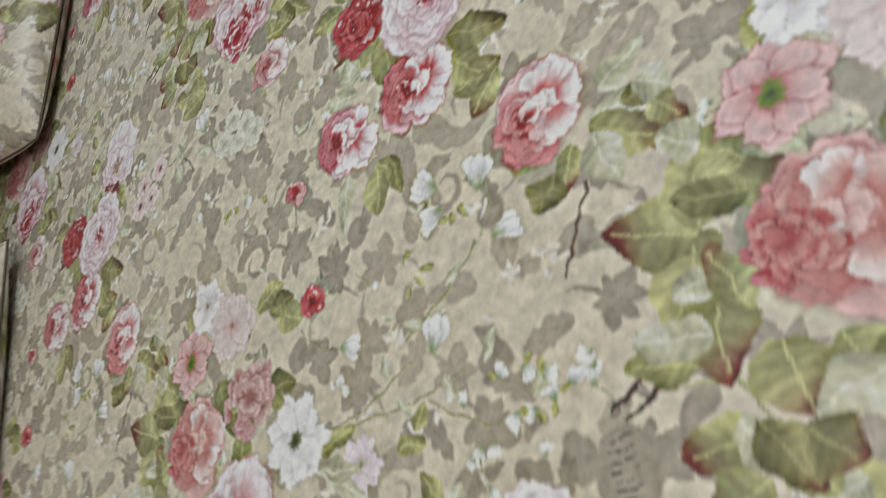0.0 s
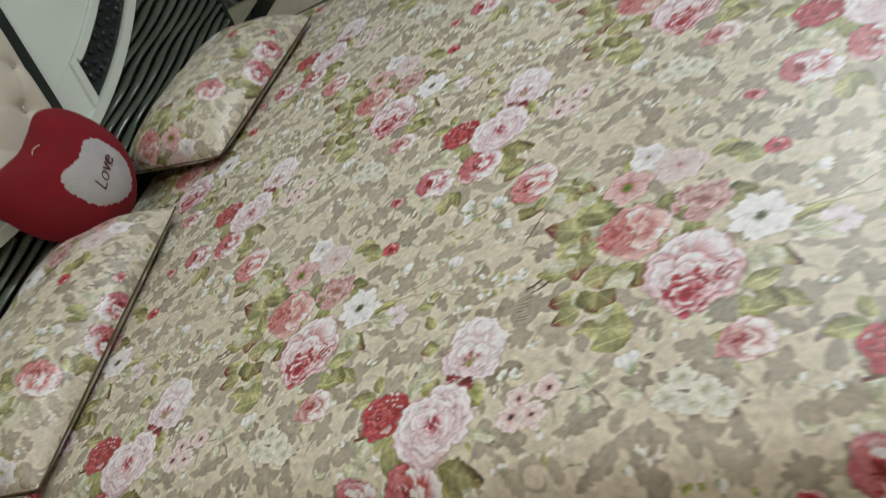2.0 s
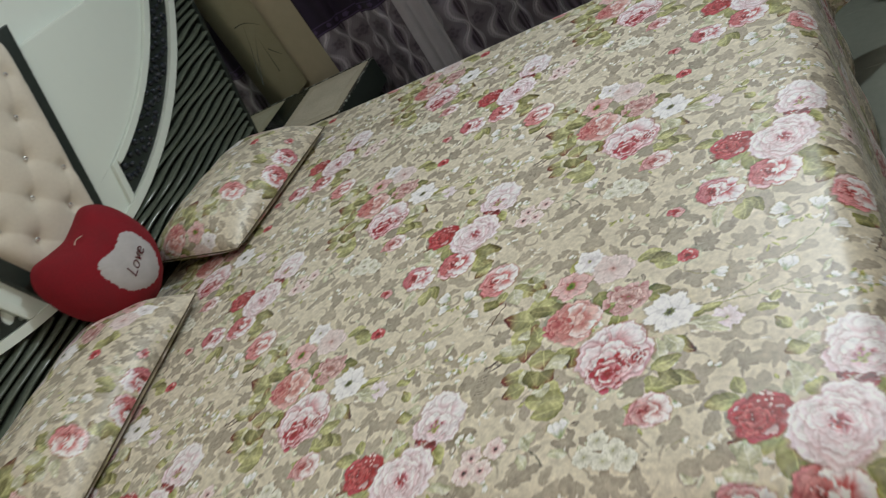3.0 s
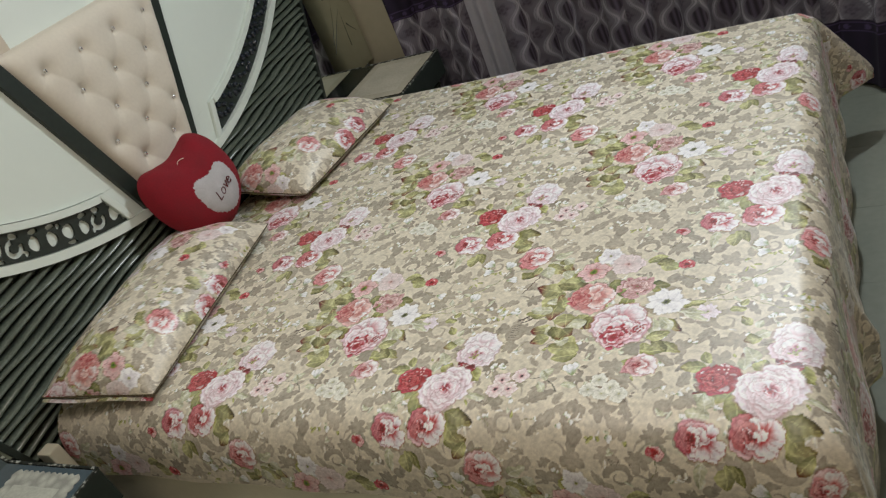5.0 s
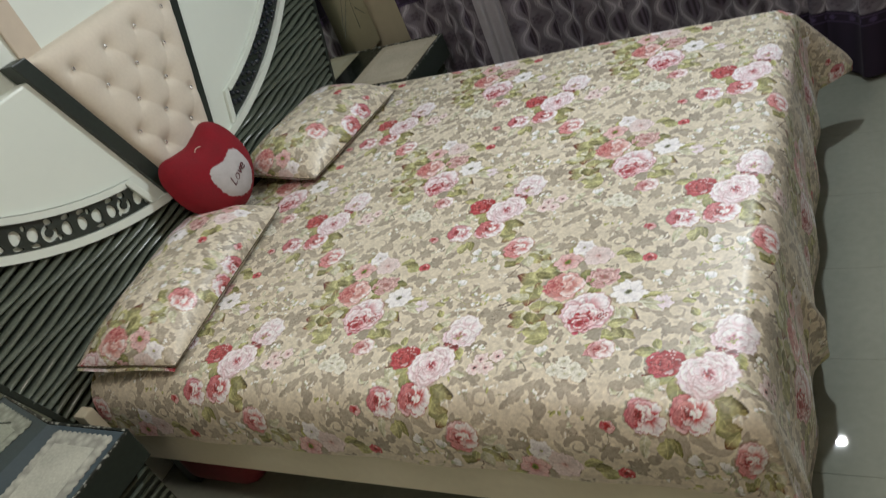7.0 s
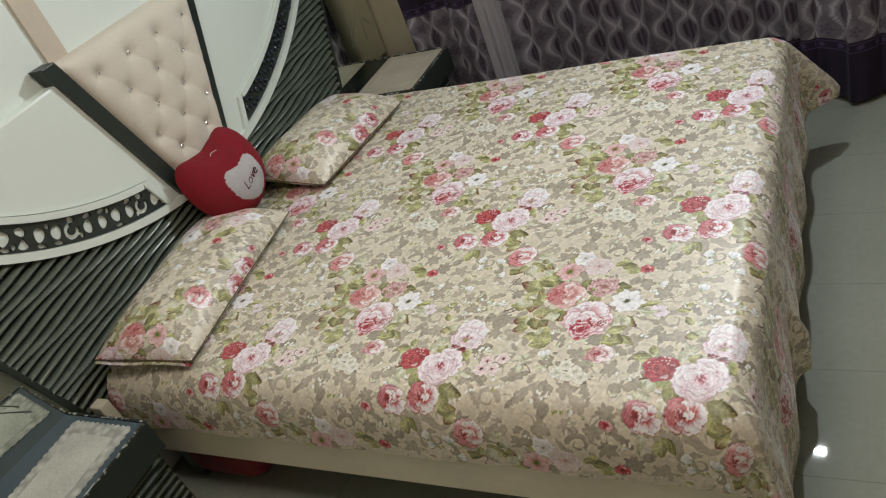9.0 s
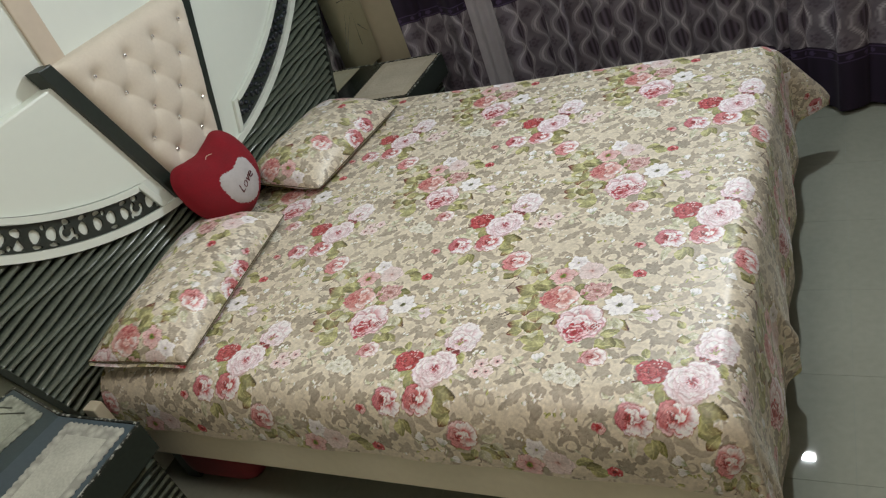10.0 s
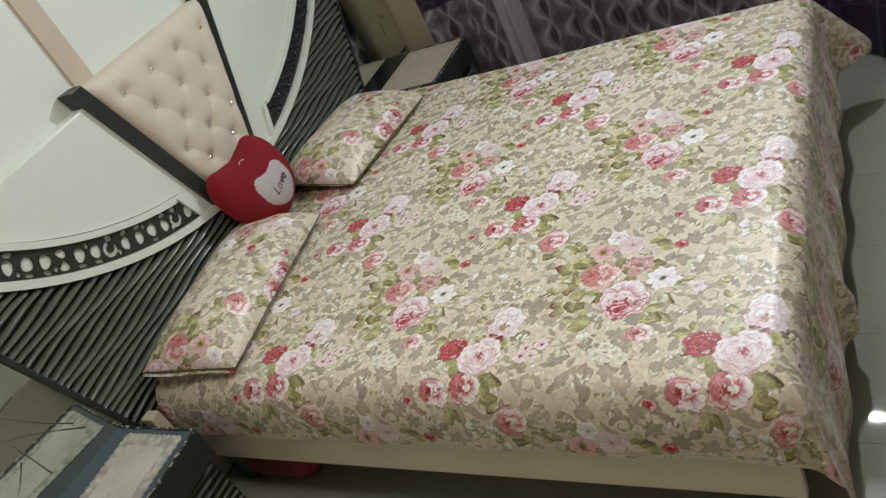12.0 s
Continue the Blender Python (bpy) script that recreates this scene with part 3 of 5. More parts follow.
# the second cluster
leaf(0.530, 0.080, 0.085, 0.024, 180, OLIVE, 0.8, 51)
leaf(0.525, 0.085, 0.080, 0.024, -86, OLIVE, 0.3, 52)
leaf(0.540, 0.060, 0.062, 0.020, -60, MOSS, 0.6, 53)
leaf(0.490, 0.050, 0.048, 0.017, 140, PALE_GREEN, 0.0, 54)
leaf(0.475, 0.040, 0.045, 0.013, 95, PALE_GREEN, 0.0, 55)
leaf(0.470, 0.148, 0.050, 0.017, 185, OLIVE, 0.2, 56)
leaf(0.475, 0.155, 0.036, 0.012, 110, OLIVE, 0.0, 57)
leaf(0.600, 0.030, 0.075, 0.020, -20, MOSS, 0.2, 58)
leaf(0.600, 0.010, 0.060, 0.018, -50, OLIVE, 0.2, 59)
leaf(0.620, 0.150, 0.060, 0.018, -50, OLIVE, 0.0, 60)
leaf(0.560, 0.160, 0.050, 0.015, 120, PALE_GREEN, 0.0, 61)
leaf(0.635, 0.070, 0.055, 0.010, -10, PALE_GREEN, 0.0, 62)
rose(0.598, 0.165, 0.015, 63, (0, 0), CRIMSON, (0.28, 0.02, 0.04), (0.45, 0.10, 0.12), 0, 0.4, 2)
rose(0.625, 0.150, 0.018, 64, (0, 0), CRIMSON, (0.24, 0.03, 0.04), (0.40, 0.12, 0.10), 0, 0.4, 2)
rose(0.628, 0.203, 0.056, 31, (-0.1, -0.25), (0.60, 0.38, 0.42), (0.72, 0.58, 0.63), (0.82, 0.79, 0.83), 60, 0.75)
ruffled(0.622, 0.186, 0.013, 39, (0.30, 0.28, 0.12), (0.45, 0.40, 0.22), (0.66, 0.58, 0.42), 14)
rose(0.496, 0.118, 0.044, 32, (0.1, 0.0), CRIMSON, (0.37, 0.035, 0.04), (0.50, 0.12, 0.12), 200, 0.3, 5)
ruffled(0.486, 0.112, 0.028, 38, CRIMSON, (0.46, 0.04, 0.045), (0.58, 0.15, 0.15), 60)
ruffled(0.505, 0.143, 0.014, 36, RED, PINK, BLUSH, 12)
rose(0.463, 0.612, 0.048, 33, (-0.25, 0.0), (0.36, 0.03, 0.045), (0.56, 0.19, 0.21), (0.82, 0.78, 0.84), -5, 1.25)
rose(0.558, 0.001, 0.048, 34, (-0.22, -0.05), (0.36, 0.03, 0.04), (0.56, 0.18, 0.19), (0.83, 0.80, 0.86), 0, 1.25)
rose(0.580, 0.094, 0.067, 35, (0.02, -0.02), (0.60, 0.28, 0.33), (0.74, 0.58, 0.63), (0.83, 0.77, 0.83), 110, 0.45, 6)
ruffled(0.581, 0.092, 0.012, 41, CRIMSON, (0.46, 0.05, 0.06), (0.58, 0.18, 0.19), 12)



def ripple(size, seed):
    """Even noise of a given grain in metres that joins up at the borders of the repeat."""
    g = np.random.RandomState(seed).normal(size=(NU, NV))
    ku, kv = np.meshgrid(np.fft.fftfreq(NU, TU / NU), np.fft.fftfreq(NV, TV / NV), indexing="ij")
    out = np.fft.ifft2(np.fft.fft2(g) * np.exp(-(ku ** 2 + kv ** 2) * size ** 2 * 3)).real
    return out / out.std()


def blurred(img, size):
    ku, kv = np.meshgrid(np.fft.fftfreq(NU, TU / NU), np.fft.fftfreq(NV, TV / NV), indexing="ij")
    k = np.exp(-(ku ** 2 + kv ** 2) * size ** 2 * 20)
    return np.stack([np.fft.ifft2(np.fft.fft2(img[..., c]) * k).real for c in range(3)], -1)


# brush-like unevenness: outlines wander, tones are mottled, edges are crisp
wu = 0.0011 * ripple(0.012, 1) + 0.0004 * ripple(0.005, 2)
wv = 0.0011 * ripple(0.012, 3) + 0.0004 * ripple(0.005, 4)
iu, iv = np.meshgrid(np.arange(NU), np.arange(NV), indexing="ij")
print_rgb = print_rgb[np.rint(iu + wu / TU * NU).astype(int) % NU, np.rint(iv + wv / TV * NV).astype(int) % NV]
print_rgb = print_rgb * (1 + 0.045 * ripple(0.008, 5) + 0.030 * ripple(0.0025, 6))[..., None]
print_rgb = print_rgb + 0.60 * (print_rgb - blurred(print_rgb, 0.0035)) + 0.30 * (print_rgb - blurred(print_rgb, 0.010))
print_rgb = 0.90 * print_rgb + 0.10 * (print_rgb @ np.array((0.3, 0.6, 0.1)))[..., None]     # the dyes are a little faded
print_rgb = np.clip(print_rgb, 0.005, 0.88)


def print_at(u, v):
    """Colour of the print at cloth coordinates, by bilinear lookup in the repeat."""
    fu, fv = (u / TU % 1) * NU - 0.5, (v / TV % 1) * NV - 0.5
    iu, iv = np.floor(fu).astype(int), np.floor(fv).astype(int)
    du, dv = (fu - iu)[..., None], (fv - iv)[..., None]
    a, b = print_rgb[iu % NU, iv % NV], print_rgb[(iu + 1) % NU, iv % NV]
    c, d = print_rgb[iu % NU, (iv + 1) % NV], print_rgb[(iu + 1) % NU, (iv + 1) % NV]
    return (a * (1 - du) + b * du) * (1 - dv) + (c * (1 - du) + d * du) * dv


def cloth_material():
    m = material("printed_cotton", (1, 1, 1), 0.44, vary=0.05, scale=3, spec=0.70)
    nt = m.node_tree
    for key, value in (("Sheen Weight", 0.08), ("Sheen Roughness", 0.38)):
        nt.nodes["Principled BSDF"].inputs[key].default_value = value
    at = nt.nodes.new("ShaderNodeAttribute")
    at.attribute_name = "print"
    mix = [n for n in nt.nodes if n.bl_idname == "ShaderNodeMix"][0]
    nt.links.new(at.outputs["Color"], mix.inputs["A"])
    weave, bp, co = nt.nodes.new("ShaderNodeTexNoise"), nt.nodes.new("ShaderNodeBump"), nt.nodes.new("ShaderNodeTexCoord")
    weave.inputs["Scale"].default_value = 900
    bp.inputs["Strength"].default_value, bp.inputs["Distance"].default_value = 0.12, 0.0006
    nt.links.new(co.outputs["Object"], weave.inputs["Vector"])
    nt.links.new(weave.outputs["Fac"], bp.inputs["Height"])
    nt.links.new(bp.outputs["Normal"], nt.nodes["Principled BSDF"].inputs["Normal"])
    return m


CLOTH = cloth_material()


def cloth_grid(name, P, C, closed=False):
    """A grid of places P[i, j] with print colours C[i, j] as one smooth mesh."""
    n, m = P.shape[:2]
    me = bpy.data.meshes.new(name)
    idx = np.arange(n * m).reshape(n, m)
    quads = np.stack((idx[:-1, :-1], idx[1:, :-1], idx[1:, 1:], idx[:-1, 1:]), -1).reshape(-1, 4)
    me.vertices.add(n * m)
    me.vertices.foreach_set("co", P.reshape(-1).astype(np.float32))
    me.loops.add(quads.size)
    me.loops.foreach_set("vertex_index", quads.reshape(-1).astype(np.int32))
    me.polygons.add(len(quads))
    me.polygons.foreach_set("loop_start", np.arange(0, quads.size, 4, dtype=np.int32))
    me.polygons.foreach_set("use_smooth", np.ones(len(quads), dtype=bool))
    me.update(calc_edges=True)
    col = me.color_attributes.new("print", "FLOAT_COLOR", "POINT")
    col.data.foreach_set("color", np.concatenate((C, np.ones((n, m, 1))), -1).reshape(-1).astype(np.float32))
    me.materials.append(CLOTH)
    return me


# ---- bedsheet: one cloth over the mattress, hanging at three sides ----
DROP_NEAR, DROP_FOOT, DROP_FAR, R, R_NEAR, TURN = 0.190, 0.45, 0.22, 0.05, 0.13, 0.08
su = np.concatenate((np.arange(-0.005, 0.5, 0.0025), np.arange(0.5, 1.9, 0.0018), np.arange(1.9, L + DROP_FOOT, 0.003)))
sv = np.concatenate((np.arange(-DROP_NEAR, 0.05, 0.0026), np.arange(0.05, 0.85, 0.0018), np.arange(0.85, W + DROP_FAR, 0.0025)))
U, V = np.meshgrid(su, sv, indexing="ij")


def fall(d, r):
    """Outward and downward way of cloth that hangs d past an edge of rounding r."""
    t = np.clip(d / r, 0, math.pi / 2)
    return r * np.sin(t), r * (1 - np.cos(t)) + np.maximum(0, d - r * math.pi / 2)


EDGE = L - 0.072               # where the foot begins to round off
over_u = np.maximum(0, U - EDGE) * (1 - 0.30 * np.clip(V / W, 0, 1.1))
near_v, far_v = np.maximum(0, TURN - V), np.maximum(0, V - W)     # the near edge is rounded off softly
over_v = near_v + far_v
side = np.where(V < W / 2, -1.0, 1.0)
d = (over_u ** 3 + over_v ** 3) ** (1 / 3)
phi = np.arctan2(over_v, over_u)
out, down = fall(d, (R + 0.01) * np.cos(phi) ** 2 + np.where(side < 0, R_NEAR, R) * np.sin(phi) ** 2)
corner = np.sin(2 * phi) ** 2
hang = np.clip((d - 0.05) / 0.3, 0, 1)
flare = hang * (0.006 + 0.045 * np.cos(phi) ** 2 + np.where(side > 0, 0.21, 0.03) * corner + 0.030 * hang ** 2 * np.exp(-((V - 0.55) / 0.032) ** 2) + np.where(side < 0, 0.030, 0.0) * np.exp(-((phi - 0.85) / 0.11) ** 2)) + hang * 0.007 * np.sin(V * 21 + 1.3) * np.cos(phi) ** 2 + hang * 0.005 * np.sin(U * 17) * np.sin(phi) ** 2
flare -= np.where(side < 0, 0.008, 0.0) * np.sin(np.pi * np.clip((d - 0.06) / 0.26, 0, 1)) ** 2 * np.sin(phi) ** 4     # the side draws in under the rounded edge
X = np.minimum(U, EDGE) + (out + flare) * np.where(d > 0, np.cos(phi), 0)
Y = np.clip(V, TURN, W) + side * (out + flare) * np.where(d > 0, np.sin(phi), 0)
Z = H - down
# soft swells of the mattress top
Z += 0.0035 * np.sin(U * 5.1 + 0.6) * np.sin(V * 4.3 + 1.1) * np.clip(1 - d / 0.1, 0, 1)
places = np.stack((X, Y, np.maximum(Z, 0.012)), -1)
colours = print_at(1.018 + (U - 1.011) * 0.994, 0.337 + (V - 0.338) * 1.003)
sheet = thing("bedsheet", "beige cotton bedsheet printed with pink and red roses, spread smooth", "bedsheet")
part("cloth", cloth_grid("cloth", places, colours), CLOTH, sheet)
part("side_hem", cloth_grid("side_hem", places[::3, :7] + np.array((0, -0.0018, 0)), colours[::3, :7] * 0.92), CLOTH, sheet, "stitched hem along the side")
part("foot_hem", cloth_grid("foot_hem", places[-7:, ::3] + np.array((0.0018, 0, 0)), colours[-7:, ::3] * 0.92), CLOTH, sheet, "stitched hem at the foot")
part("far_hem", cloth_grid("far_hem", places[::3, -7:] + np.array((0, 0.0018, 0)), colours[::3, -7:] * 0.92), CLOTH, sheet, "stitched hem along the curtain side")


# ---- pillows ----
def pillow(name, cx, cy, half_x, half_y, thick, turn, tilt, z, pu0, pv0, label, rounded=0.04):
    n, m = int(2 * half_x / 0.0035), int(2 * half_y / 0.0035)
    a = np.sin(np.linspace(-1, 1, n) * math.pi / 2)
    b = np.sin(np.linspace(-1, 1, m) * math.pi / 2)
    A, B = np.meshgrid(a, b, indexing="ij")
    prof = np.clip(1 - np.abs(A) ** 2.6, 0, 1) ** 0.62 * np.clip(1 - np.abs(B) ** 3.2, 0, 1) ** 0.55
    pinch = 1 - 0.022 * (1 - np.abs(A) ** 2) * np.abs(B) ** 4
    pinch_b = 1 - 0.03 * (1 - np.abs(B) ** 2) * np.abs(A) ** 4
    soft = 1 - rounded * (A * B) ** 4
    wr = 0.004 * np.sin(A * 9 + B * 5) * np.sin(B * 11 - A * 4) * prof
    top = np.stack((A * half_x * pinch_b * soft, B * half_y * pinch * soft, thick * 0.62 * prof + wr * prof + 0.0012), -1)
    low = np.stack((A * half_x * pinch_b * soft, B * half_y * pinch * soft, -thick * 0.30 * prof - 0.0012), -1)
    ob = thing(name, label, "pillow", group="pillows on the bed")
    place = pose(cx, cy, z, 0, tilt, turn)
    back = place.inverted()

    def pressed(P):
        """The cloth flattened where the headboard stops it."""
        m, n = np.array(place), np.array(back)
        Q = P @ m[:3, :3].T + m[:3, 3]
        over = np.maximum(0, -0.026 - Q[..., 0])
        Q[..., 0] += over
        Q[..., 2] += 0.35 * over
        return Q @ n[:3, :3].T + n[:3, 3]

    # the print follows the cloth over the swell
    ua = np.concatenate((np.zeros((1, m)), np.cumsum(np.linalg.norm(np.diff(top[..., [0, 2]], axis=0), axis=-1), axis=0)))
    vb = np.concatenate((np.zeros((n, 1)), np.cumsum(np.linalg.norm(np.diff(top[..., [1, 2]], axis=1), axis=-1), axis=1)), axis=1)
    me = cloth_grid("cover", pressed(top), print_at(pu0 - (vb - vb[:, m // 2][:, None]), pv0 + ua - ua[n // 2]))
    part("cover_top", me, CLOTH, ob)
    me = cloth_grid("cover_under", pressed(low)[::4, ::4], print_at(A * half_x + 0.2, B * half_y)[::4, ::4])
    part("cover_underside", me, CLOTH, ob)
    seam_pts = [(A[i, j], B[i, j]) for i, j in [(i, 0) for i in range(0, n, 4)] + [(n - 1, j) for j in range(0, m, 4)] + [(i, m - 1) for i in range(n - 1, -1, -4)] + [(0, j) for j in range(m - 1, -1, -4)]]
    cu = bpy.data.curves.new("seam", "CURVE")
    cu.dimensions, cu.bevel_depth, cu.bevel_resolution = "3D", 0.0023, 2
    sp = cu.splines.new("POLY")
    sp.points.add(len(seam_pts) - 1)
    for p, (aa, bb) in zip(sp.points, seam_pts):
        q = 1 - rounded * (aa * bb) ** 4
        p.co = (*pressed(np.array((q * aa * half_x * (1 - 0.03 * (1 - bb * bb) * aa ** 4), q * bb * half_y * (1 - 0.022 * (1 - aa * aa) * bb ** 4), 0.001))), 1)
    sp.use_cyclic_u = True
    cu.materials.append(SEAM)
    s = new("seam", cu)
    s.parent = ob
    s["label"] = "brown piped seam, darkened for the contact shadow"
    ob.matrix_basis = place
    return ob


# piping coloured darker, so it also stands for the pillows' contact shadow
SEAM = material("shade_dark_piping", (0.11, 0.085, 0.05), 0.8)
near_pillow = pillow("pillow", 0.150, 0.402, 0.188, 0.395, 0.16, 7.8, 6, 0.594, -0.140, 0.400, "flowered cotton pillow lying against the headboard", 0.02)
pillow("pillow", 0.186, 1.315, 0.204, 0.330, 0.16, -5.7, 6, 0.596, 0.55, 0.42, "plump flowered cotton pillow beside the heart cushion", 0.03)
# the open end of the pillowcase, a flat double hem
for k, (y0, y1, z) in enumerate(((-0.399, -0.385, -0.009),)):
    xs, ys = np.meshgrid(np.linspace(-0.180, 0.182, 130), np.linspace(y0, y1, 6), indexing="ij")
    rise = 0.003 * np.sin(xs * 23 + k) + 0.004 * np.sin(np.linspace(0, math.pi, 6))[None, :]
    me = cloth_grid("end_hem", np.stack((xs, ys, z + rise), -1), print_at(xs + 0.1, ys + 0.06 * k) * 0.9)
    hem = new("end_hem", me)
    hem.parent = near_pillow
    hem["label"] = "flat stitched hem of the pillowcase opening"

# ---- headboard ----
HC = 0.875                      # middle of the headboard
ARC_R, ARC_Z = 1.541, 2.278       # circle of the white bowl: outer radius and height of its centre
board = thing("headboard", "wide headboard with a white bowl, dark ribs and a tufted wedge", "headboard")
TOP = 1.338


def arc(radius, a0, a1, n=48):
    """Points (y, z) along a circle of the bowl; angles from straight down, towards the curtains."""
    return [(HC + radius * math.sin(a0 + (a1 - a0) * i / n), ARC_Z - radius * math.cos(a0 + (a1 - a0) * i / n)) for i in range(n + 1)]


def sector(r0, r1, a0, a1, x0, x1, bevel=0.0, n=48):
    return plate(arc(r1, a0, a1, n) + arc(r0, a1, a0, n), x0, x1, bevel)


def cut(r):
    """Angle at which the dark borders of the bowl end: the cut runs along the straps, not towards the centre."""
    return 0.226 - 0.040 * (r - (ARC_R - 0.117)) / 0.089


def slanted(r0, r1, before, after, side, x0, x1, bevel=0.0):
    """A piece of the bowl beside the slanting cut, from 'before' to 'after' it in angle."""
    a, b = [side * (cut(r0) + k) for k in (before, after)], [side * (cut(r1) + k) for k in (before, after)]
    return plate(arc(r1, *b, 6) + arc(r0, *a[::-1], 6), x0, x1, bevel)


def end_angle(radius):
    return math.acos((ARC_Z - TOP) / radius)


def flare(z, side):
    """Outer edge of the ribbed board at a height."""
    return HC + (0.955 + 0.36 * (z - 0.54) if side > 0 else -1.023 - 0.266 * (z - 0.54))


def strap_y(z, side):
    """Middle of the slanting strap at a height."""
    return 0.722 - 0.336 * (z - 0.72) if side < 0 else 0.962 + 0.372 * (z - 0.72)


lowest, highest = 0.28, 1.30
part("backing_board", plate([(flare(lowest, -1), lowest), (flare(lowest, 1), lowest), (flare(highest, 1), highest), (flare(highest, -1), highest)], WX, HX - 0.022), BLACK, board)

# dark ribs on both sides, cut off by the bowl and by the sloping outer edges
for side, slope, first, swell in ((-1, 0.10, 0.30, 0.0018), (1, 0.09, 0.22, 0.0040)):
    z0 = first
    while z0 < 1.42:
        runs, run = [], []
        for i in range(121):
            y = HC + side * (0.02 + 1.30 * i / 120)
            z = z0 + slope * (y - (HC - 1.0)) if side < 0 else z0 + slope * (y - HC) + 0.02
            z += 0.004 * math.sin(y * 17 + z0 * 40)
            ok = lowest + 0.01 < z < highest and side * (y - flare(z, side)) < -0.012 and math.hypot(y - HC, z - ARC_Z) > ARC_R + 0.002
            if ok:
                run.append((y, z))
            elif run:
                runs.append(run)
                run = []
        if run:
            runs.append(run)
        for run in runs:
            if len(run) < 3:
                continue
            verts, faces = [], []
            shape = ((-0.022, -0.0110), (-0.006, -0.0098), (0.003, -0.0080), (0.0062, -0.0050), (0.0055, -0.0022), (0.001, 0.0025), (-0.008, 0.0065), (-0.022, 0.0095))
            for y, z in run:
                for dx, dz in shape:
                    verts.append((HX + dx + swell * math.sin(y * 31 + z0 * 90) * (dx > -0.02), y, z + dz + 0.0012 * math.sin(y * 31 + z0 * 90 + 1) * (dx > -0.01)))
            k = len(shape)
            for i in range(len(run) - 1):
                for j in range(k):
                    faces.append((i * k + j, i * k + (j + 1) % k, (i + 1) * k + (j + 1) % k, (i + 1) * k + j))
            faces.append(tuple(range(k)))
            faces.append(tuple((len(run) - 1) * k + j for j in range(k))[::-1])
            part("rib", mesh_from("rib", verts, faces, RIB, True), RIB, board)
        z0 += 0.0285

for side in (-1, 1):
    part("edge_strip", plate([(flare(lowest, side), lowest), (flare(highest, side), highest), (flare(highest, side) - side * 0.022, highest), (flare(lowest, side) - side * 0.022, lowest)], WX + 0.002, HX + 0.006, 0.003), BLACK, board)

# white bowl in two halves, each with a rim, a pierced black border and a raised field
def pierced(a0, a1, r0, r1, seed, x0, x1):
    """A black board with irregular openings that go through it."""
    g = random.Random(seed)
    holes = []
    a, k = a0 + 0.022, 0
    mid, w = (r0 + r1) / 2, r1 - r0
    while a < a1 - 0.016:
        s, big = a * mid, g.choice((0, 0, 1, 2, 2, 3))
        if big == 0:
            holes += [(s, mid - 0.02 * w, 0.0200, 0.27 * w, g.uniform(-0.15, 0.15), 0), (s + 0.003, mid + 0.39 * w, 0.0170, 0.07 * w, 0.1, 0)]
        elif big == 1:
            holes += [(s - 0.004, mid + 0.05 * w, 0.0210, 0.0210, g.uniform(-2.0, -1.2), 1), (s - 0.002, mid - 0.36 * w, 0.0150, 0.11 * w, 0.2, 0)]
        elif big == 2:
            holes += [(s, mid + 0.05 * w, 0.0180, 0.27 * w, g.uniform(-0.4, 0.1), 0), (s + 0.003, mid - 0.37 * w, 0.0165, 0.09 * w, -0.1, 0)]
        else:
            holes += [(s + 0.002, mid + 0.20 * w, 0.0230, 0.22 * w, 0.0, 2), (s - 0.004, mid - 0.22 * w, 0.0190, 0.16 * w, 0.3, 0)]
        if k % 2:
            holes.append((s + 0.029, mid + g.choice((-0.30, 0.30)) * w, 0.0080, 0.11 * w, g.uniform(-0.6, 0.6), 0))
        a += 0.0392
        k += 1
    n, m = int((a1 - a0) * r1 / 0.0028), int((r1 - r0) / 0.0028)

    def along(i, r):
        """Way along the border, which ends in the slanting cut."""
        return (a0 + (-cut(r) - a0) * i / n) * (r0 + r1) / 2

    def field(s, r):
        best = 1.0
        for hs, hr, rs, rr, turn, kind in holes:
            ds, dr = s - hs, r - hr
            if abs(ds) < 0.045:
                c, q = math.cos(turn), math.sin(turn)
                u, v = (ds * c + dr * q) / rs, (dr * c - ds * q) / rr
                if kind == 1:
                    ring = (abs(math.hypot(u, v) - 0.98) - 0.36) / 0.5
                    e = max(ring, 1.0 - abs(math.atan2(v, u) - 0.5) * 1.6)
                elif kind == 2:
                    e = max(math.hypot(u, v) - 1.05, abs(u) - 0.55 - 0.55 * v)
                else:
                    e = math.hypot(u, v) - 1 + 0.06 * math.sin(3 * math.atan2(v, u) + hs * 50)
                best = min(best, e)
        return best

    mid = (r0 + r1) / 2
    grid = {}
    val = [[field(along(i, r0 + (r1 - r0) * j / m), r0 + (r1 - r0) * j / m) for j in range(m + 1)] for i in range(n + 1)]
    keep = [[val[i][j] + val[i + 1][j] + val[i][j + 1] + val[i + 1][j + 1] > 0 for j in range(m)] for i in range(n)]
    bm = bmesh.new()

    def vert(i, j, x):
        if (i, j, x) not in grid:
            r = r0 + (r1 - r0) * j / m
            s = along(i, r)
            if 0 < i < n and 0 < j < m and abs(val[i][j]) < 0.4:
                gs, gr = (field(s + 0.0005, r) - val[i][j]) / 0.0005, (field(s, r + 0.0005) - val[i][j]) / 0.0005
                move = -val[i][j] / max(gs * gs + gr * gr, 1.0)
                far = math.hypot(gs, gr) * abs(move)
                if far < 0.0026:
                    s, r = s + gs * move, r + gr * move
            s /= mid
            grid[i, j, x] = bm.verts.new((x, HC + r * math.sin(s), ARC_Z - r * math.cos(s)))
        return grid[i, j, x]

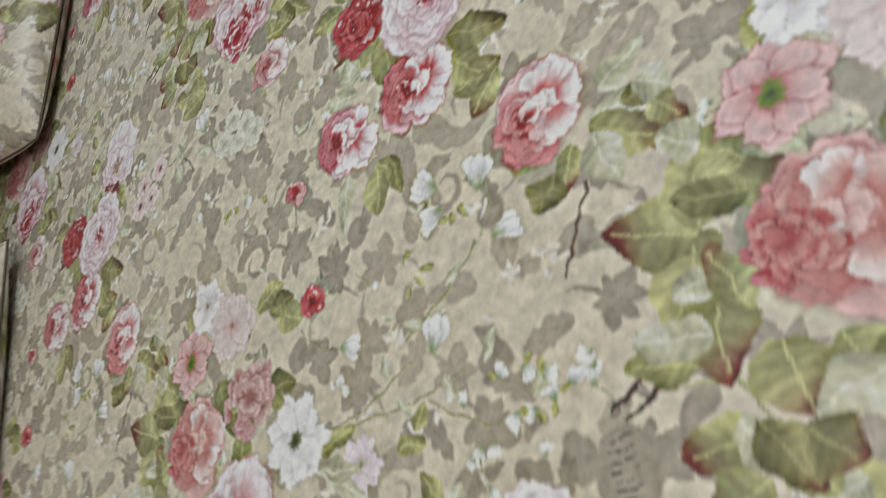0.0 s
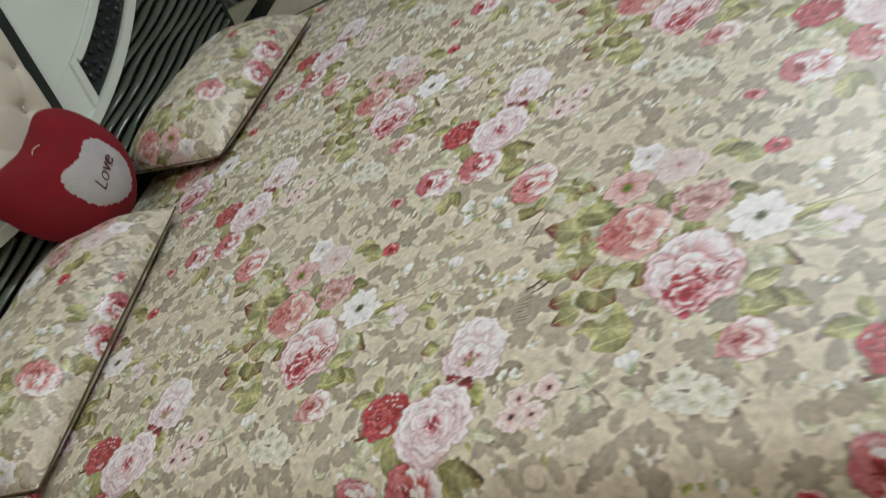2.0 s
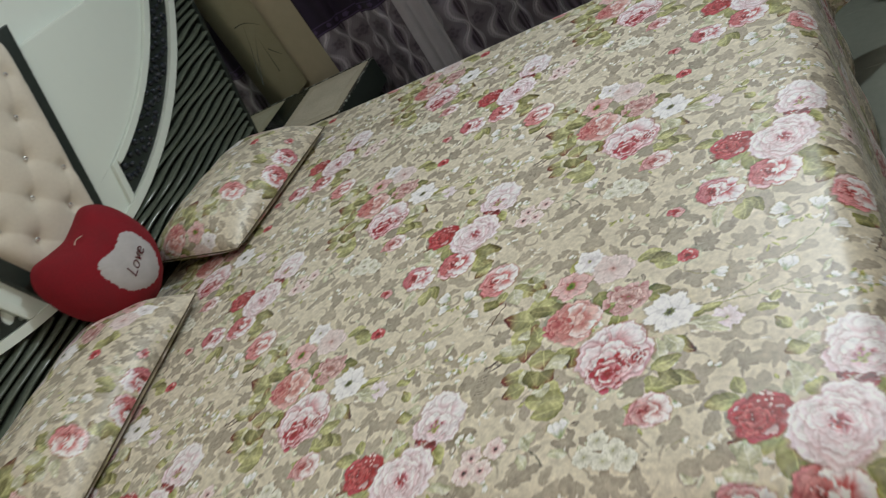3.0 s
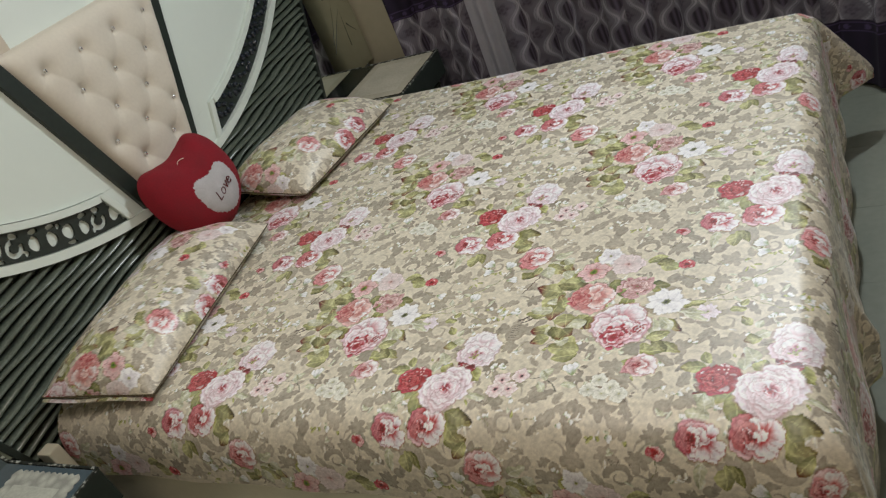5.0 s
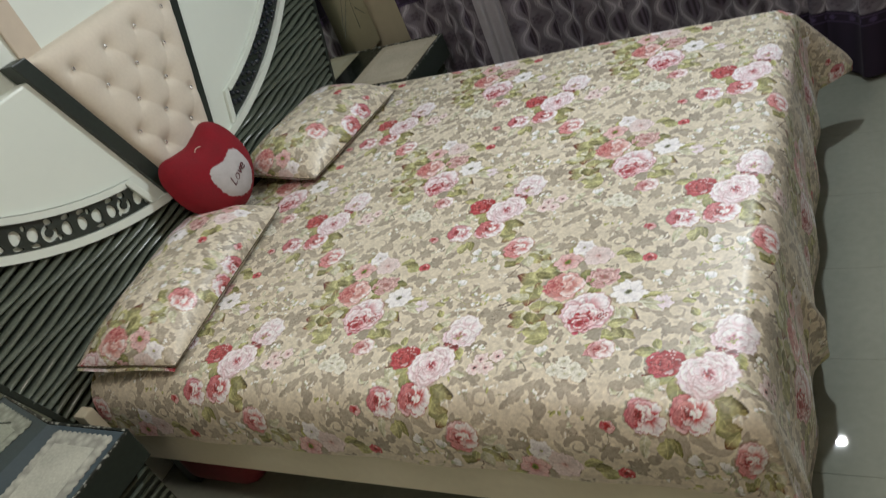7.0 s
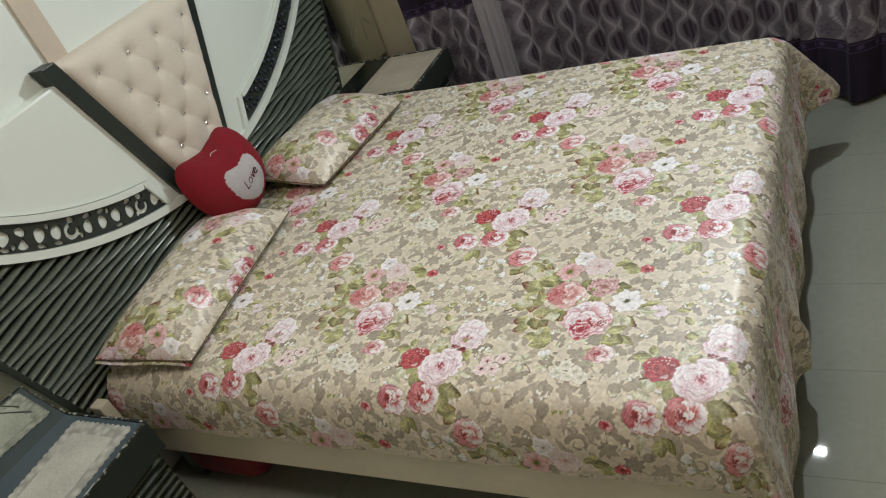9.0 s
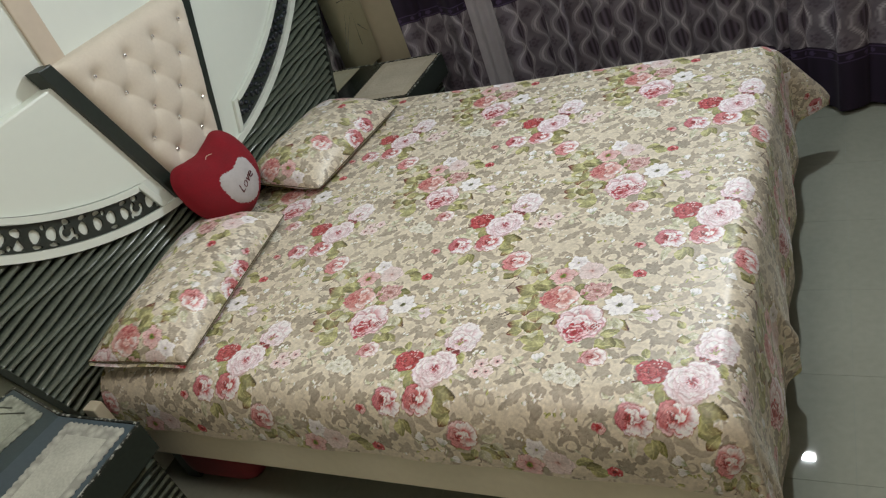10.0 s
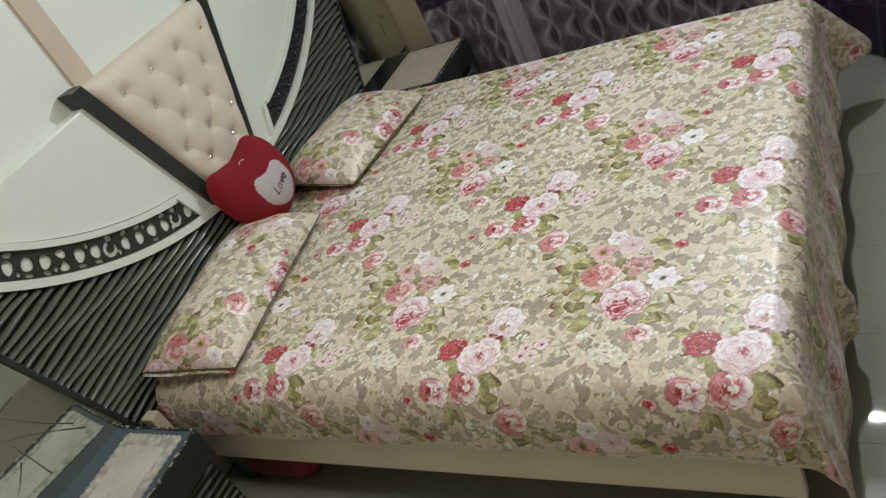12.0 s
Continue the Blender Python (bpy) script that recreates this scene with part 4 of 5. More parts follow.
    for i in range(n):
        for j in range(m):
            if not keep[i][j]:
                continue
            bm.faces.new((vert(i, j, x1), vert(i + 1, j, x1), vert(i + 1, j + 1, x1), vert(i, j + 1, x1)))
            for di, dj, e in ((-1, 0, ((i, j), (i, j + 1))), (1, 0, ((i + 1, j), (i + 1, j + 1))), (0, -1, ((i, j), (i + 1, j))), (0, 1, ((i, j + 1), (i + 1, j + 1)))):
                ii, jj = i + di, j + dj
                if not (0 <= ii < n and 0 <= jj < m) or not keep[ii][jj]:
                    (p, q), (s, t) = e
                    bm.faces.new((vert(p, q, x1), vert(s, t, x1), vert(s, t, x0), vert(p, q, x0)))
    for _ in range(3):
        bmesh.ops.smooth_vert(bm, verts=[v for v in bm.verts if v.is_boundary or len(v.link_faces) != 4], factor=0.5, use_axis_y=True, use_axis_z=True)
    return bm


for side, seed in ((-1, 3), (1, 8)):
    def span(radius, lo):
        e = end_angle(radius)
        return (-e, -lo) if side < 0 else (lo, e)

    r_out, r_mid, r_in = ARC_R, ARC_R - 0.028, ARC_R - 0.117
    part("bowl_back", sector(r_in - 0.02, r_mid + 0.01, *span(r_mid, 0.155), WX, HX - (0.0075 if side < 0 else 0.0155)), WHITE, board, "cream board behind the pierced border")
    part("outer_rim", sector(r_mid, r_out, *span(r_out, 0.10), WX, HX + 0.012, 0.006), WHITE, board)
    part("inner_rim", sector(r_in - 0.022, r_in, *span(r_in, 0.232), WX, HX + 0.012, 0.006), WHITE, board)
    part("end_block", slanted(r_in - 0.0235, r_mid, -0.115, -0.020, side, WX, HX - 0.004), WHITE, board)
    part("end_rim", slanted(r_in - 0.022, r_mid - 0.001, -0.021, 0.0, side, WX, HX + 0.010, 0.005), WHITE, board)
    lo, hi = span(r_mid, 0.19)
    if side < 0:
        part("pierced_border", pierced(lo, hi, r_in + 0.002, r_mid - 0.002, seed, HX - 0.0072, HX + 0.001), BLACK, board, "black pierced scrollwork border")
    else:
        ends = [arc(r_mid - 0.002, cut(r_mid), hi), arc(r_in + 0.002, hi, cut(r_in))]
        border = part("studded_border", plate(ends[0] + ends[1], HX - 0.0155, HX - 0.004), BLACK, board, "black border set with glossy blue-black studs")
        g = random.Random(5)
        a, k = lo + 0.016, 0
        while a < hi - 0.012:
            for q in ((0.26, 0.74), (0.50,), (0.22, 0.66), (0.42, 0.80))[k % 4]:
                r = r_in + (r_mid - r_in) * (q + g.uniform(-0.05, 0.05))
                if a < cut(r) + 0.012:
                    continue
                bm = bmesh.new()
                bmesh.ops.create_uvsphere(bm, u_segments=14, v_segments=8, radius=1.0)
                bmesh.ops.scale(bm, vec=(0.012, g.uniform(0.010, 0.014), g.uniform(0.009, 0.0145)), verts=bm.verts)
                bmesh.ops.translate(bm, vec=(HX - 0.004, HC + r * math.sin(a), ARC_Z - r * math.cos(a)), verts=bm.verts)
                part("stud", bm, STUD, border, smooth=True)
            a += 0.0172 * g.uniform(0.9, 1.15)
            k += 1
    # raised white field between the strap and the rim
    r_f = r_in - 0.024
    arc_pts = arc(r_f, *span(r_f, 0.105))
    if side > 0:
        arc_pts = arc_pts[::-1]
    arc_pts = [p for p in arc_pts if p[1] < TOP]
    y_top = strap_y(TOP, side)
    field_pts = arc_pts + [(y_top, TOP)]
    part("white_field", plate(field_pts, WX, HX - 0.004, 0.008), WHITE, board)
    # dark strap
    w = 0.029 if side < 0 else 0.026
    strap = plate([(strap_y(0.72, side) - w, 0.72), (strap_y(0.72, side) + w, 0.72), (strap_y(1.40, side) + w, 1.40), (strap_y(1.40, side) - w, 1.40)], WX + 0.01, HX + 0.014, 0.004)
    part("strap", strap, BLACK, board, "black lacquered slanting bar")

# tufted wedge
buttons = [(0.866 + dy, z) for z, row in ((1.297, (-0.232, -0.077, 0.077, 0.232)), (1.195, (-0.154, 0.0, 0.154)), (1.099, (-0.078, 0.078)), (1.011, (-0.152, 0.0, 0.152)), (0.924, (-0.085, 0.075))) for dy in row]


nz, ny = 110, 100
verts, faces = [], []
for i in range(nz + 1):
    z = 0.72 + (1.383 - 0.72) * i / nz
    left, right = strap_y(z, -1) + 0.024, strap_y(z, 1) - 0.012
    for j in range(ny + 1):
        s = 2 * j / ny - 1
        y = (left + right) / 2 + s * (right - left) / 2
        x = 0.055 * max(0, 1 - abs(s) ** (16 if s > 0 else 8)) ** 0.6 * max(0, 1 - ((z - 1.045) / 0.34) ** 12) ** 0.6
        for by, bz in buttons:
            q = math.hypot(y - by, z - bz)
            x -= 0.027 * math.exp(-(q / 0.026) ** 1.25) * (1 - max(0, s) ** 6)
        for by, bz in buttons:
            for dy, dz in ((0.078, -0.095), (-0.078, -0.095)):
                ty = (y - by) * dz - (z - bz) * dy
                along = ((y - by) * dy + (z - bz) * dz) / (dy * dy + dz * dz)
                if 0 < along < 1:
                    x -= 0.0020 * math.exp(-(ty / math.hypot(dy, dz) / 0.007) ** 2)
        verts.append((HX - 0.012 + max(0.0, x), y, z))
w = ny + 1
for i in range(nz):
    for j in range(ny):
        faces.append((i * w + j, i * w + j + 1, (i + 1) * w + j + 1, (i + 1) * w + j))
base = len(verts)
edge = [j for j in range(w)] + [i * w + ny for i in range(1, nz + 1)] + [nz * w + j for j in range(ny - 1, -1, -1)] + [i * w for i in range(nz - 1, 0, -1)]
verts += [(WX, verts[k][1], verts[k][2]) for k in edge]
for i in range(len(edge)):
    k = (i + 1) % len(edge)
    faces.append((edge[i], base + i, base + k, edge[k]))
part("tufted_panel", mesh_from("tufted_panel", verts, faces, VELVET, True), VELVET, board, "cream-pink buttoned upholstery")
for by, bz in buttons:
    bm = bmesh.new()
    bmesh.ops.create_icosphere(bm, subdivisions=2, radius=0.0075)
    bmesh.ops.scale(bm, vec=(0.6, 1, 1), verts=bm.verts)
    bmesh.ops.translate(bm, vec=(HX + 0.026, by, bz), verts=bm.verts)
    part("button", bm, CRYSTAL, board)


# ---- heart cushion ----
def heart_outline(n=96, rough=0.0, seed=1):
    """A plump heart with a shallow notch, through a few smooth control points of one half."""
    half = [(0, 0.79), (0.30, 0.84), (0.68, 0.90), (0.95, 0.62), (1.0, 0.05), (0.84, -0.40), (0.47, -0.74), (0, -0.88)]
    loop = half + [(-y, z) for y, z in half[-2:0:-1]]
    g = random.Random(seed)
    pts, k = [], len(loop)
    for i in range(n):
        s = i * k / n
        j, t = int(s), s - int(s)
        p = [loop[(j + d) % k] for d in (-1, 0, 1, 2)]
        q = 1 + g.uniform(-rough, rough)
        pts.append(tuple(q * 0.5 * (2 * p[1][c] + (p[2][c] - p[0][c]) * t + (2 * p[0][c] - 5 * p[1][c] + 4 * p[2][c] - p[3][c]) * t * t + (3 * p[1][c] - p[0][c] - 3 * p[2][c] + p[3][c]) * t ** 3) for c in (0, 1)))
    return pts


def puffed(outline, size, thick, back, rings=14):
    """A stuffed form over an outline in its own y-z plane, its front towards +x."""
    verts, faces = [], []
    n = len(outline)
    for face, depth in ((1, thick), (-1, back)):
        start = len(verts)
        for k in range(rings):
            s = 1 - k / rings
            h = depth * (1 - s ** 2.4) ** 0.6
            for y, z in outline:
                verts.append((face * h, y * size * s, z * size * s))
        verts.append((face * depth, 0, 0))
        for k in range(rings - 1):
            for i in range(n):
                q = (start + k * n + i, start + k * n + (i + 1) % n, start + (k + 1) * n + (i + 1) % n, start + (k + 1) * n + i)
                faces.append(q if face > 0 else q[::-1])
        last = start + (rings - 1) * n
        for i in range(n):
            q = (last + i, last + (i + 1) % n, start + rings * n)
            faces.append(q if face > 0 else q[::-1])
    return verts, faces


cushion = thing("heart_cushion", "red plush heart cushion with a grey heart patch", "cushion")
HEART, HEART_SIZE, HEART_DEPTH = heart_outline(), 0.176, 0.080
v, f = puffed(HEART, HEART_SIZE, HEART_DEPTH, 0.05)
part("plush_body", mesh_from("plush_body", v, f, PLUSH, True), PLUSH, cushion)


def on_heart(y, z):
    """How far the cushion's front bulges at a place."""
    a = math.atan2(z, y)
    edge = min(HEART, key=lambda p: abs(math.remainder(math.atan2(p[1], p[0]) - a, 2 * math.pi)))
    s = min(0.97, math.hypot(y, z) / (HEART_SIZE * math.hypot(*edge)))
    return HEART_DEPTH * (1 - s ** 2.4) ** 0.6


v, f = puffed(heart_outline(180, 0.035, 4), 0.086, 0.007, 0.003, 8)
v = [(x + on_heart(y + 0.022, z - 0.050), y + 0.022, z - 0.050) for x, y, z in v]
part("heart_patch", mesh_from("heart_patch", v, f, PATCH, True), PATCH, cushion, "grey felt heart patch")
text = bpy.data.curves.new("lettering", "FONT")
text.body, text.size, text.align_x, text.align_y, text.extrude, text.shear, text.offset = "Love", 0.047, "CENTER", "CENTER", 0.003, 0.40, -0.0010
text.materials.append(THREAD)
letters = new("lettering", text)
letters.parent = cushion
letters["label"] = "stitched word Love in dark red"
letters.matrix_basis = Matrix.Translation((on_heart(0.022, -0.050) + 0.0065, 0.022, -0.050)) @ Matrix.Rotation(radians(11), 4, "Y") @ Matrix.Rotation(radians(16), 4, "X") @ Matrix(((0, 0, 1, 0), (1, 0, 0, 0), (0, 1, 0, 0), (0, 0, 0, 1)))
cu = bpy.data.curves.new("thread_loop", "CURVE")
cu.dimensions, cu.bevel_depth, cu.bevel_resolution = "3D", 0.0011, 1
sp = cu.splines.new("POLY")
sp.points.add(10)
for i, p in enumerate(sp.points):
    y, z = -0.016 + 0.0034 * i, 0.106 + 0.006 * math.sin(math.pi * i / 10)
    p.co = (on_heart(y, z) + 0.003, y, z, 1)
cu.materials.append(CREAM)
thread = new("thread_loop", cu)
thread.parent = cushion
thread["label"] = "loose white thread at the notch"
cushion.matrix_basis = pose(0.080, 0.806, 0.750, 6, -20, -10)


part("head_cleat", box(-0.035, 0.02, -0.098, -0.055, 0.30, 0.482, 0.006), CREAM, bed, "cream end board at the headboard")

# ---- mirrors and nightstands ----
def nightstand(name, y0, y1, wide, x1, label, glass):
    """A stepped cabinet: a ribbed base, wider towards the bed by 'wide', under a dark block with a glass top."""
    ob = thing(name, label, "nightstand", group="nightstands beside the bed")
    top = 0.53
    b0, b1 = min(y0, y0 + wide), max(y1, y1 + wide)
    part("body", box(WX, x1 - 0.06, b0 + 0.005, b1 - 0.005, 0.05, 0.415, 0.004), BLACK, ob)
    part("plinth", box(WX + 0.02, x1 - 0.08, b0 + 0.03, b1 - 0.03, 0, 0.05), BLACK, ob)
    part("top_block", box(WX + 0.004, x1, y0, y1, 0.415, top - 0.004, 0.004), BLACK, ob)
    part("glass_top", box(WX + 0.006, x1 - 0.010, y0 + 0.010, y1 - 0.010, top - 0.004, top, 0.0015), glass, ob, "dark glass sheet")
    for a, b in ((y0, y0 + 0.008), (y1 - 0.008, y1)):
        part("edge_trim", box(HX + 0.01, x1 + 0.001, a, b, top - 0.004, top + 0.002, 0.001), STRIPE, ob, "worn silver edging")
    part("edge_trim", box(x1 - 0.008, x1 + 0.001, y0 + 0.0082, y1 - 0.0082, top - 0.004, top + 0.002, 0.001), STRIPE, ob, "worn silver edging")
    door = part("door", box(x1 - 0.06, x1 - 0.052, b0 + 0.008, b1 - 0.008, 0.055, 0.410, 0.003), BLACK, ob)
    for k in range(12):
        z0 = 0.078 + 0.0285 * k
        verts, faces = [], []
        n = 26
        for i in range(n):
            y = b0 + 0.012 + (b1 - b0 - 0.024) * i / (n - 1)
            w = 0.0012 * math.sin(y * 42 + z0 * 70)
            z = z0 - 0.05 * (y - b0)
            verts += [(x1 - 0.054, y, z - 0.012), (x1 - 0.044 + w, y, z - 0.002 + w), (x1 - 0.045 + w, y, z + 0.002 + w), (x1 - 0.054, y, z + 0.009)]
        for q in range(n - 1):
            for c in range(4):
                faces.append((q * 4 + c, q * 4 + (c + 1) % 4, q * 4 + 4 + (c + 1) % 4, q * 4 + 4 + c))
        faces += [(0, 1, 2, 3), tuple(len(verts) - k for k in (1, 2, 3, 4))]
        part("rib", mesh_from("rib", verts, faces, RIB, True), RIB, door)
    return ob


def doily(y0, y1, x0, x1, z, label, lace, fine):
    """A lace mat with scalloped edges."""
    pts = []
    step = 0.0235

    def run(ax, ay, bx, by):
        n = max(2, round(math.hypot(bx - ax, by - ay) / step))
        nx, ny = (by - ay), -(bx - ax)
        q = math.hypot(nx, ny)
        for i in range(n):
            for j in range(7):
                t = (i + j / 7) / n
                b = 0.007 * abs(math.sin(math.pi * j / 7))
                pts.append((ax + (bx - ax) * t + nx / q * b, ay + (by - ay) * t + ny / q * b))

    run(x0, y0, x1, y0)
    run(x1, y0, x1, y1)
    run(x1, y1, x0, y1)
    run(x0, y1, x0, y0)
    bm = bmesh.new()
    top = [bm.verts.new((x, y, z + 0.0025)) for x, y in pts]
    low = [bm.verts.new((x, y, z + 0.0005)) for x, y in pts]
    bm.faces.new(top)
    bm.faces.new(low[::-1])
    for i in range(len(pts)):
        k = (i + 1) % len(pts)
        bm.faces.new((top[i], low[i], low[k], top[k]))
    ob = thing("doily", label, "doily", group="lace mats on the nightstands")
    part("scalloped_border", bm, lace, ob)
    part("lace_centre", box(x0 + 0.035, x1 - 0.035, y0 + 0.04, y1 - 0.04, z + 0.0026, z + 0.0036, 0.0004, 1), fine, ob, "finer lace field")
    return ob


nightstand("nightstand", -0.62, -0.155, -0.04, 0.325, "black stepped nightstand with ribbed base and glass top", GLASS_TOP)
nightstand("nightstand", 1.80, 2.265, -0.02, 0.365, "black nightstand with glass top in the corner", DARK_GLASS)
doily(-0.56, -0.188, 0.040, 0.290, 0.53, "greyish white lace mat on the glass nightstand top", DOILY, LACE_CENTRE)
doily(1.825, 2.240, 0.030, 0.345, 0.53, "warm cream lace mat on the corner nightstand", CREAM_LACE, CREAM_CENTRE)

for n, side, far in ((1, -1, -0.69), (2, 1, 2.365)):
    z0, z1 = 0.530, 1.30
    inner0, inner1 = flare(z0, side) + side * 0.001, flare(z1, side) + side * 0.001
    mirror = part("mirror_%d" % n, plate([(inner0, z0), (far, z0), (far, z1), (inner1, z1)], WX, HX - 0.010), MIRROR)
    # the mirror leans back a little towards its outer edge on the near side
    lean = 0.125 if side < 0 else 0.0
    for v in mirror.data.vertices:
        if v.co.x > WX + 0.01:
            v.co.x += lean * (v.co.y + 0.30)
    tagged(mirror, "silver wall mirror panel with etched grass blades", "mirror", kind="structure")
    for y0, z0, y1, z1, bend in ((1.105, 0.62, 1.300, 0.800, 0.010), (1.120, 0.66, 1.250, 0.860, -0.012), (1.180, 0.86, 1.360, 0.780, 0.020), (1.260, 0.60, 1.275, 0.780, 0.004), (1.290, 0.70, 1.365, 0.630, -0.004)):
        if side > 0:
            y0, y1, z0, z1 = y0 + 0.10, y1 + 0.10, z0 + 0.06, z1 + 0.06
        cu = bpy.data.curves.new("etched_blade", "CURVE")
        cu.dimensions, cu.bevel_depth, cu.bevel_resolution = "3D", 0.0024, 1
        sp = cu.splines.new("POLY")
        sp.points.add(12)
        for i, p in enumerate(sp.points):
            t = i / 12
            p.co = (HX - 0.0105 + lean * (HC + side * (y0 + (y1 - y0) * t) + 0.30), HC + side * (y0 + (y1 - y0) * t), z0 + (z1 - z0) * t + bend * math.sin(math.pi * t), 1)
            p.radius = 1.2 - t
        cu.materials.append(ETCH)
        blade = new("etched_blade", cu)
        blade.parent = mirror

# ---- curtains ----
def curtain_material():
    m = bpy.data.materials.new("purple_grey_patterned_curtain")
    m.use_nodes = True
    nt = m.node_tree
    at = nt.nodes.new("ShaderNodeAttribute")
    at.attribute_name = "print"
    b = nt.nodes["Principled BSDF"]
    b.inputs["Roughness"].default_value = 0.75
    b.inputs["Specular IOR Level"].default_value = 0.25
    b.inputs["Sheen Weight"].default_value = 0.06
    nt.links.new(at.outputs["Color"], b.inputs["Base Color"])
    return m


CURTAIN = curtain_material()
SHEER = material("grey_sheer", (0.42, 0.41, 0.46), 0.6, vary=0.1, scale=20)


def curtain_colour(s, z):
    """Ogee lattice in silver on dark grey, with plum bands."""
    plum, cloth, silver, dark = np.array((0.019, 0.013, 0.030)), np.array((0.205, 0.185, 0.225)), np.array((0.50, 0.475, 0.53)), np.array((0.062, 0.050, 0.070))
    pw, ph = 0.120, 0.158
    col = np.ones(s.shape + (3,)) * cloth * (0.85 + 0.15 * np.sin(s * 45 + 2 * np.sin(z * 35)))[..., None]
    cs, cz = ((s / pw) % 1 - 0.5) * pw, ((z / ph) % 1 - 0.5) * ph
    wave = np.cos(2 * np.pi * cz / ph)
    sway = 0.0265 + 0.0180 * wave - 0.003 * np.cos(4 * np.pi * cz / ph)
    # pairs of silver lines that swell round each drop and draw together between
    for shift, width, tone in ((0.0, 0.0040, silver), (0.0085, 0.0028, silver * 0.72), (-0.0075, 0.0022, silver * 0.55)):
        line = np.clip(1.6 - np.abs(np.abs(cs) - sway - shift) / width * 1.3, 0, 1) * (0.75 + 0.25 * np.sin(z * 37 + s * 21))
        col = col * (1 - line[..., None]) + tone * line[..., None]
    k = np.clip((cz + 0.056) / 0.110, 0, 1)
    drop = np.clip((0.027 * np.sin(np.pi * k ** 1.2) - np.abs(cs)) / 0.003, 0, 1)[..., None]
    col = col * (1 - drop) + dark * (1.3 + 0.7 * np.cos(cs / 0.027 * 9 + 3 * k))[..., None] * drop
    ms, mz = ((s / pw + 0.5) % 1 - 0.5) * pw, ((z / ph + 0.5) % 1 - 0.5) * ph
    r, a = np.hypot(ms, mz * 0.85) / 0.027, np.arctan2(mz, ms)
    flower = np.clip((0.85 + 0.22 * np.cos(5 * a) - r) * 4, 0, 1) * (0.72 + 0.28 * np.sin(r * 14))
    col = col * (1 - 0.8 * flower[..., None]) + dark * 1.1 * 0.8 * flower[..., None]
    col = col * (0.9 + 0.1 * np.sin(s * 2600) * np.sin(z * 1900))[..., None]
    hem = (z < 0.275) | ((z > 0.70) & (z < 1.20)) | (z > 1.80)
    col = np.where(hem[..., None], plum * (0.85 + 0.3 * np.sin(s * 55) ** 2)[..., None], col)
    for base in (0.250, 0.725):
        bead = np.hypot(((s / 0.05) % 1 - 0.5) * 0.05, z - base) < 0.010
        line = (np.abs(z - base - 0.017) < 0.003) | (np.abs(z - base + 0.017) < 0.003)
        col = np.where((bead | line)[..., None], plum * 3.6, col)
    return col


def curtain(x0, x1, y, label, seed, gather=1.12, belly=0.0, z0=0.02, fine=0.0036):
    ns = int((x1 - x0) * gather / fine)
    t = np.linspace(0, 1, ns)
    zz = np.concatenate((np.arange(z0, 0.22, 0.012), np.arange(0.22, 1.05, 0.0042), np.linspace(1.05, 2.84, 60)))
    T, Zc = np.meshgrid(t, zz, indexing="ij")
    g = np.random.RandomState(seed)
    k = (x1 - x0) / 0.23
    amp = 0.034 * (1 - 0.15 * Zc / 2.4)
    ph = g.uniform(0, 6.3)
    Xc = x0 + (x1 - x0) * T + 0.014 * np.sin(2 * np.pi * k * T * 2 + ph)
    Yc = y + amp * np.sin(2 * np.pi * k * T + ph + 0.7 * np.sin(5 * T + seed)) + 0.008 * np.sin(37 * T + Zc * 2) - belly * T ** 0.35 * (1 - np.clip(Zc / 1.2, 0, 1))
    P = np.stack((Xc, Yc, Zc), -1)
    me = cloth_grid("curtain", P, curtain_colour(T * (x1 - x0) * gather + seed * 0.03, Zc))
    me.materials.clear()
    me.materials.append(CURTAIN)
    ob = part("curtain", me, CURTAIN)
    return tagged(ob, label, "curtain", "curtains along the wall")


curtain(0.16, 0.565, WY - 0.07, "grey patterned curtain with plum bands beside the nightstand", 1)
curtain(0.685, 1.24, WY - 0.07, "dark grey curtain with silver ogee pattern", 2)
curtain(1.24, 1.98, WY - 0.07, "dark grey curtain with silver ogee pattern and folds", 3)
curtain(1.98, 3.3, WY - 0.085, "dark plum-hemmed curtain reaching the floor", 4, belly=0.24, fine=0.006)
me = cloth_grid("sheer", np.stack(np.meshgrid(np.linspace(0.55, 0.70, 60), np.linspace(0.03, 2.84, 40), indexing="ij") + [np.zeros((60, 40))], -1)[..., [0, 2, 1]], np.ones((60, 40, 3)) * 0.4)
co = np.empty(len(me.vertices) * 3)
me.vertices.foreach_get("co", co)
co = co.reshape(-1, 3)
co[:, 1] = WY - 0.055 + 0.012 * np.sin(co[:, 0] * 90)
me.vertices.foreach_set("co", co.reshape(-1))
me.materials.clear()
me.materials.append(SHEER)
tagged(part("sheer_curtain", me, SHEER), "plain grey sheer curtain strip between patterned panels", "curtain", "curtains along the wall")
rod = bmesh.new()
bmesh.ops.create_cone(rod, cap_ends=True, segments=20, radius1=0.014, radius2=0.014, depth=3.3, matrix=Matrix.Translation((1.75, WY - 0.07, 2.855)) @ Matrix.Rotation(math.pi / 2, 4, "Y"))
tagged(part("curtain_rod", rod, BLACK, smooth=True), "dark metal curtain rod above the curtains", "curtain rod")
for x in (0.4, 1.75, 3.1):
    b = part("bracket", box(x - 0.01, x + 0.01, WY - 0.07, WY, 2.85, 2.86), BLACK, bpy.data.objects["curtain_rod"])

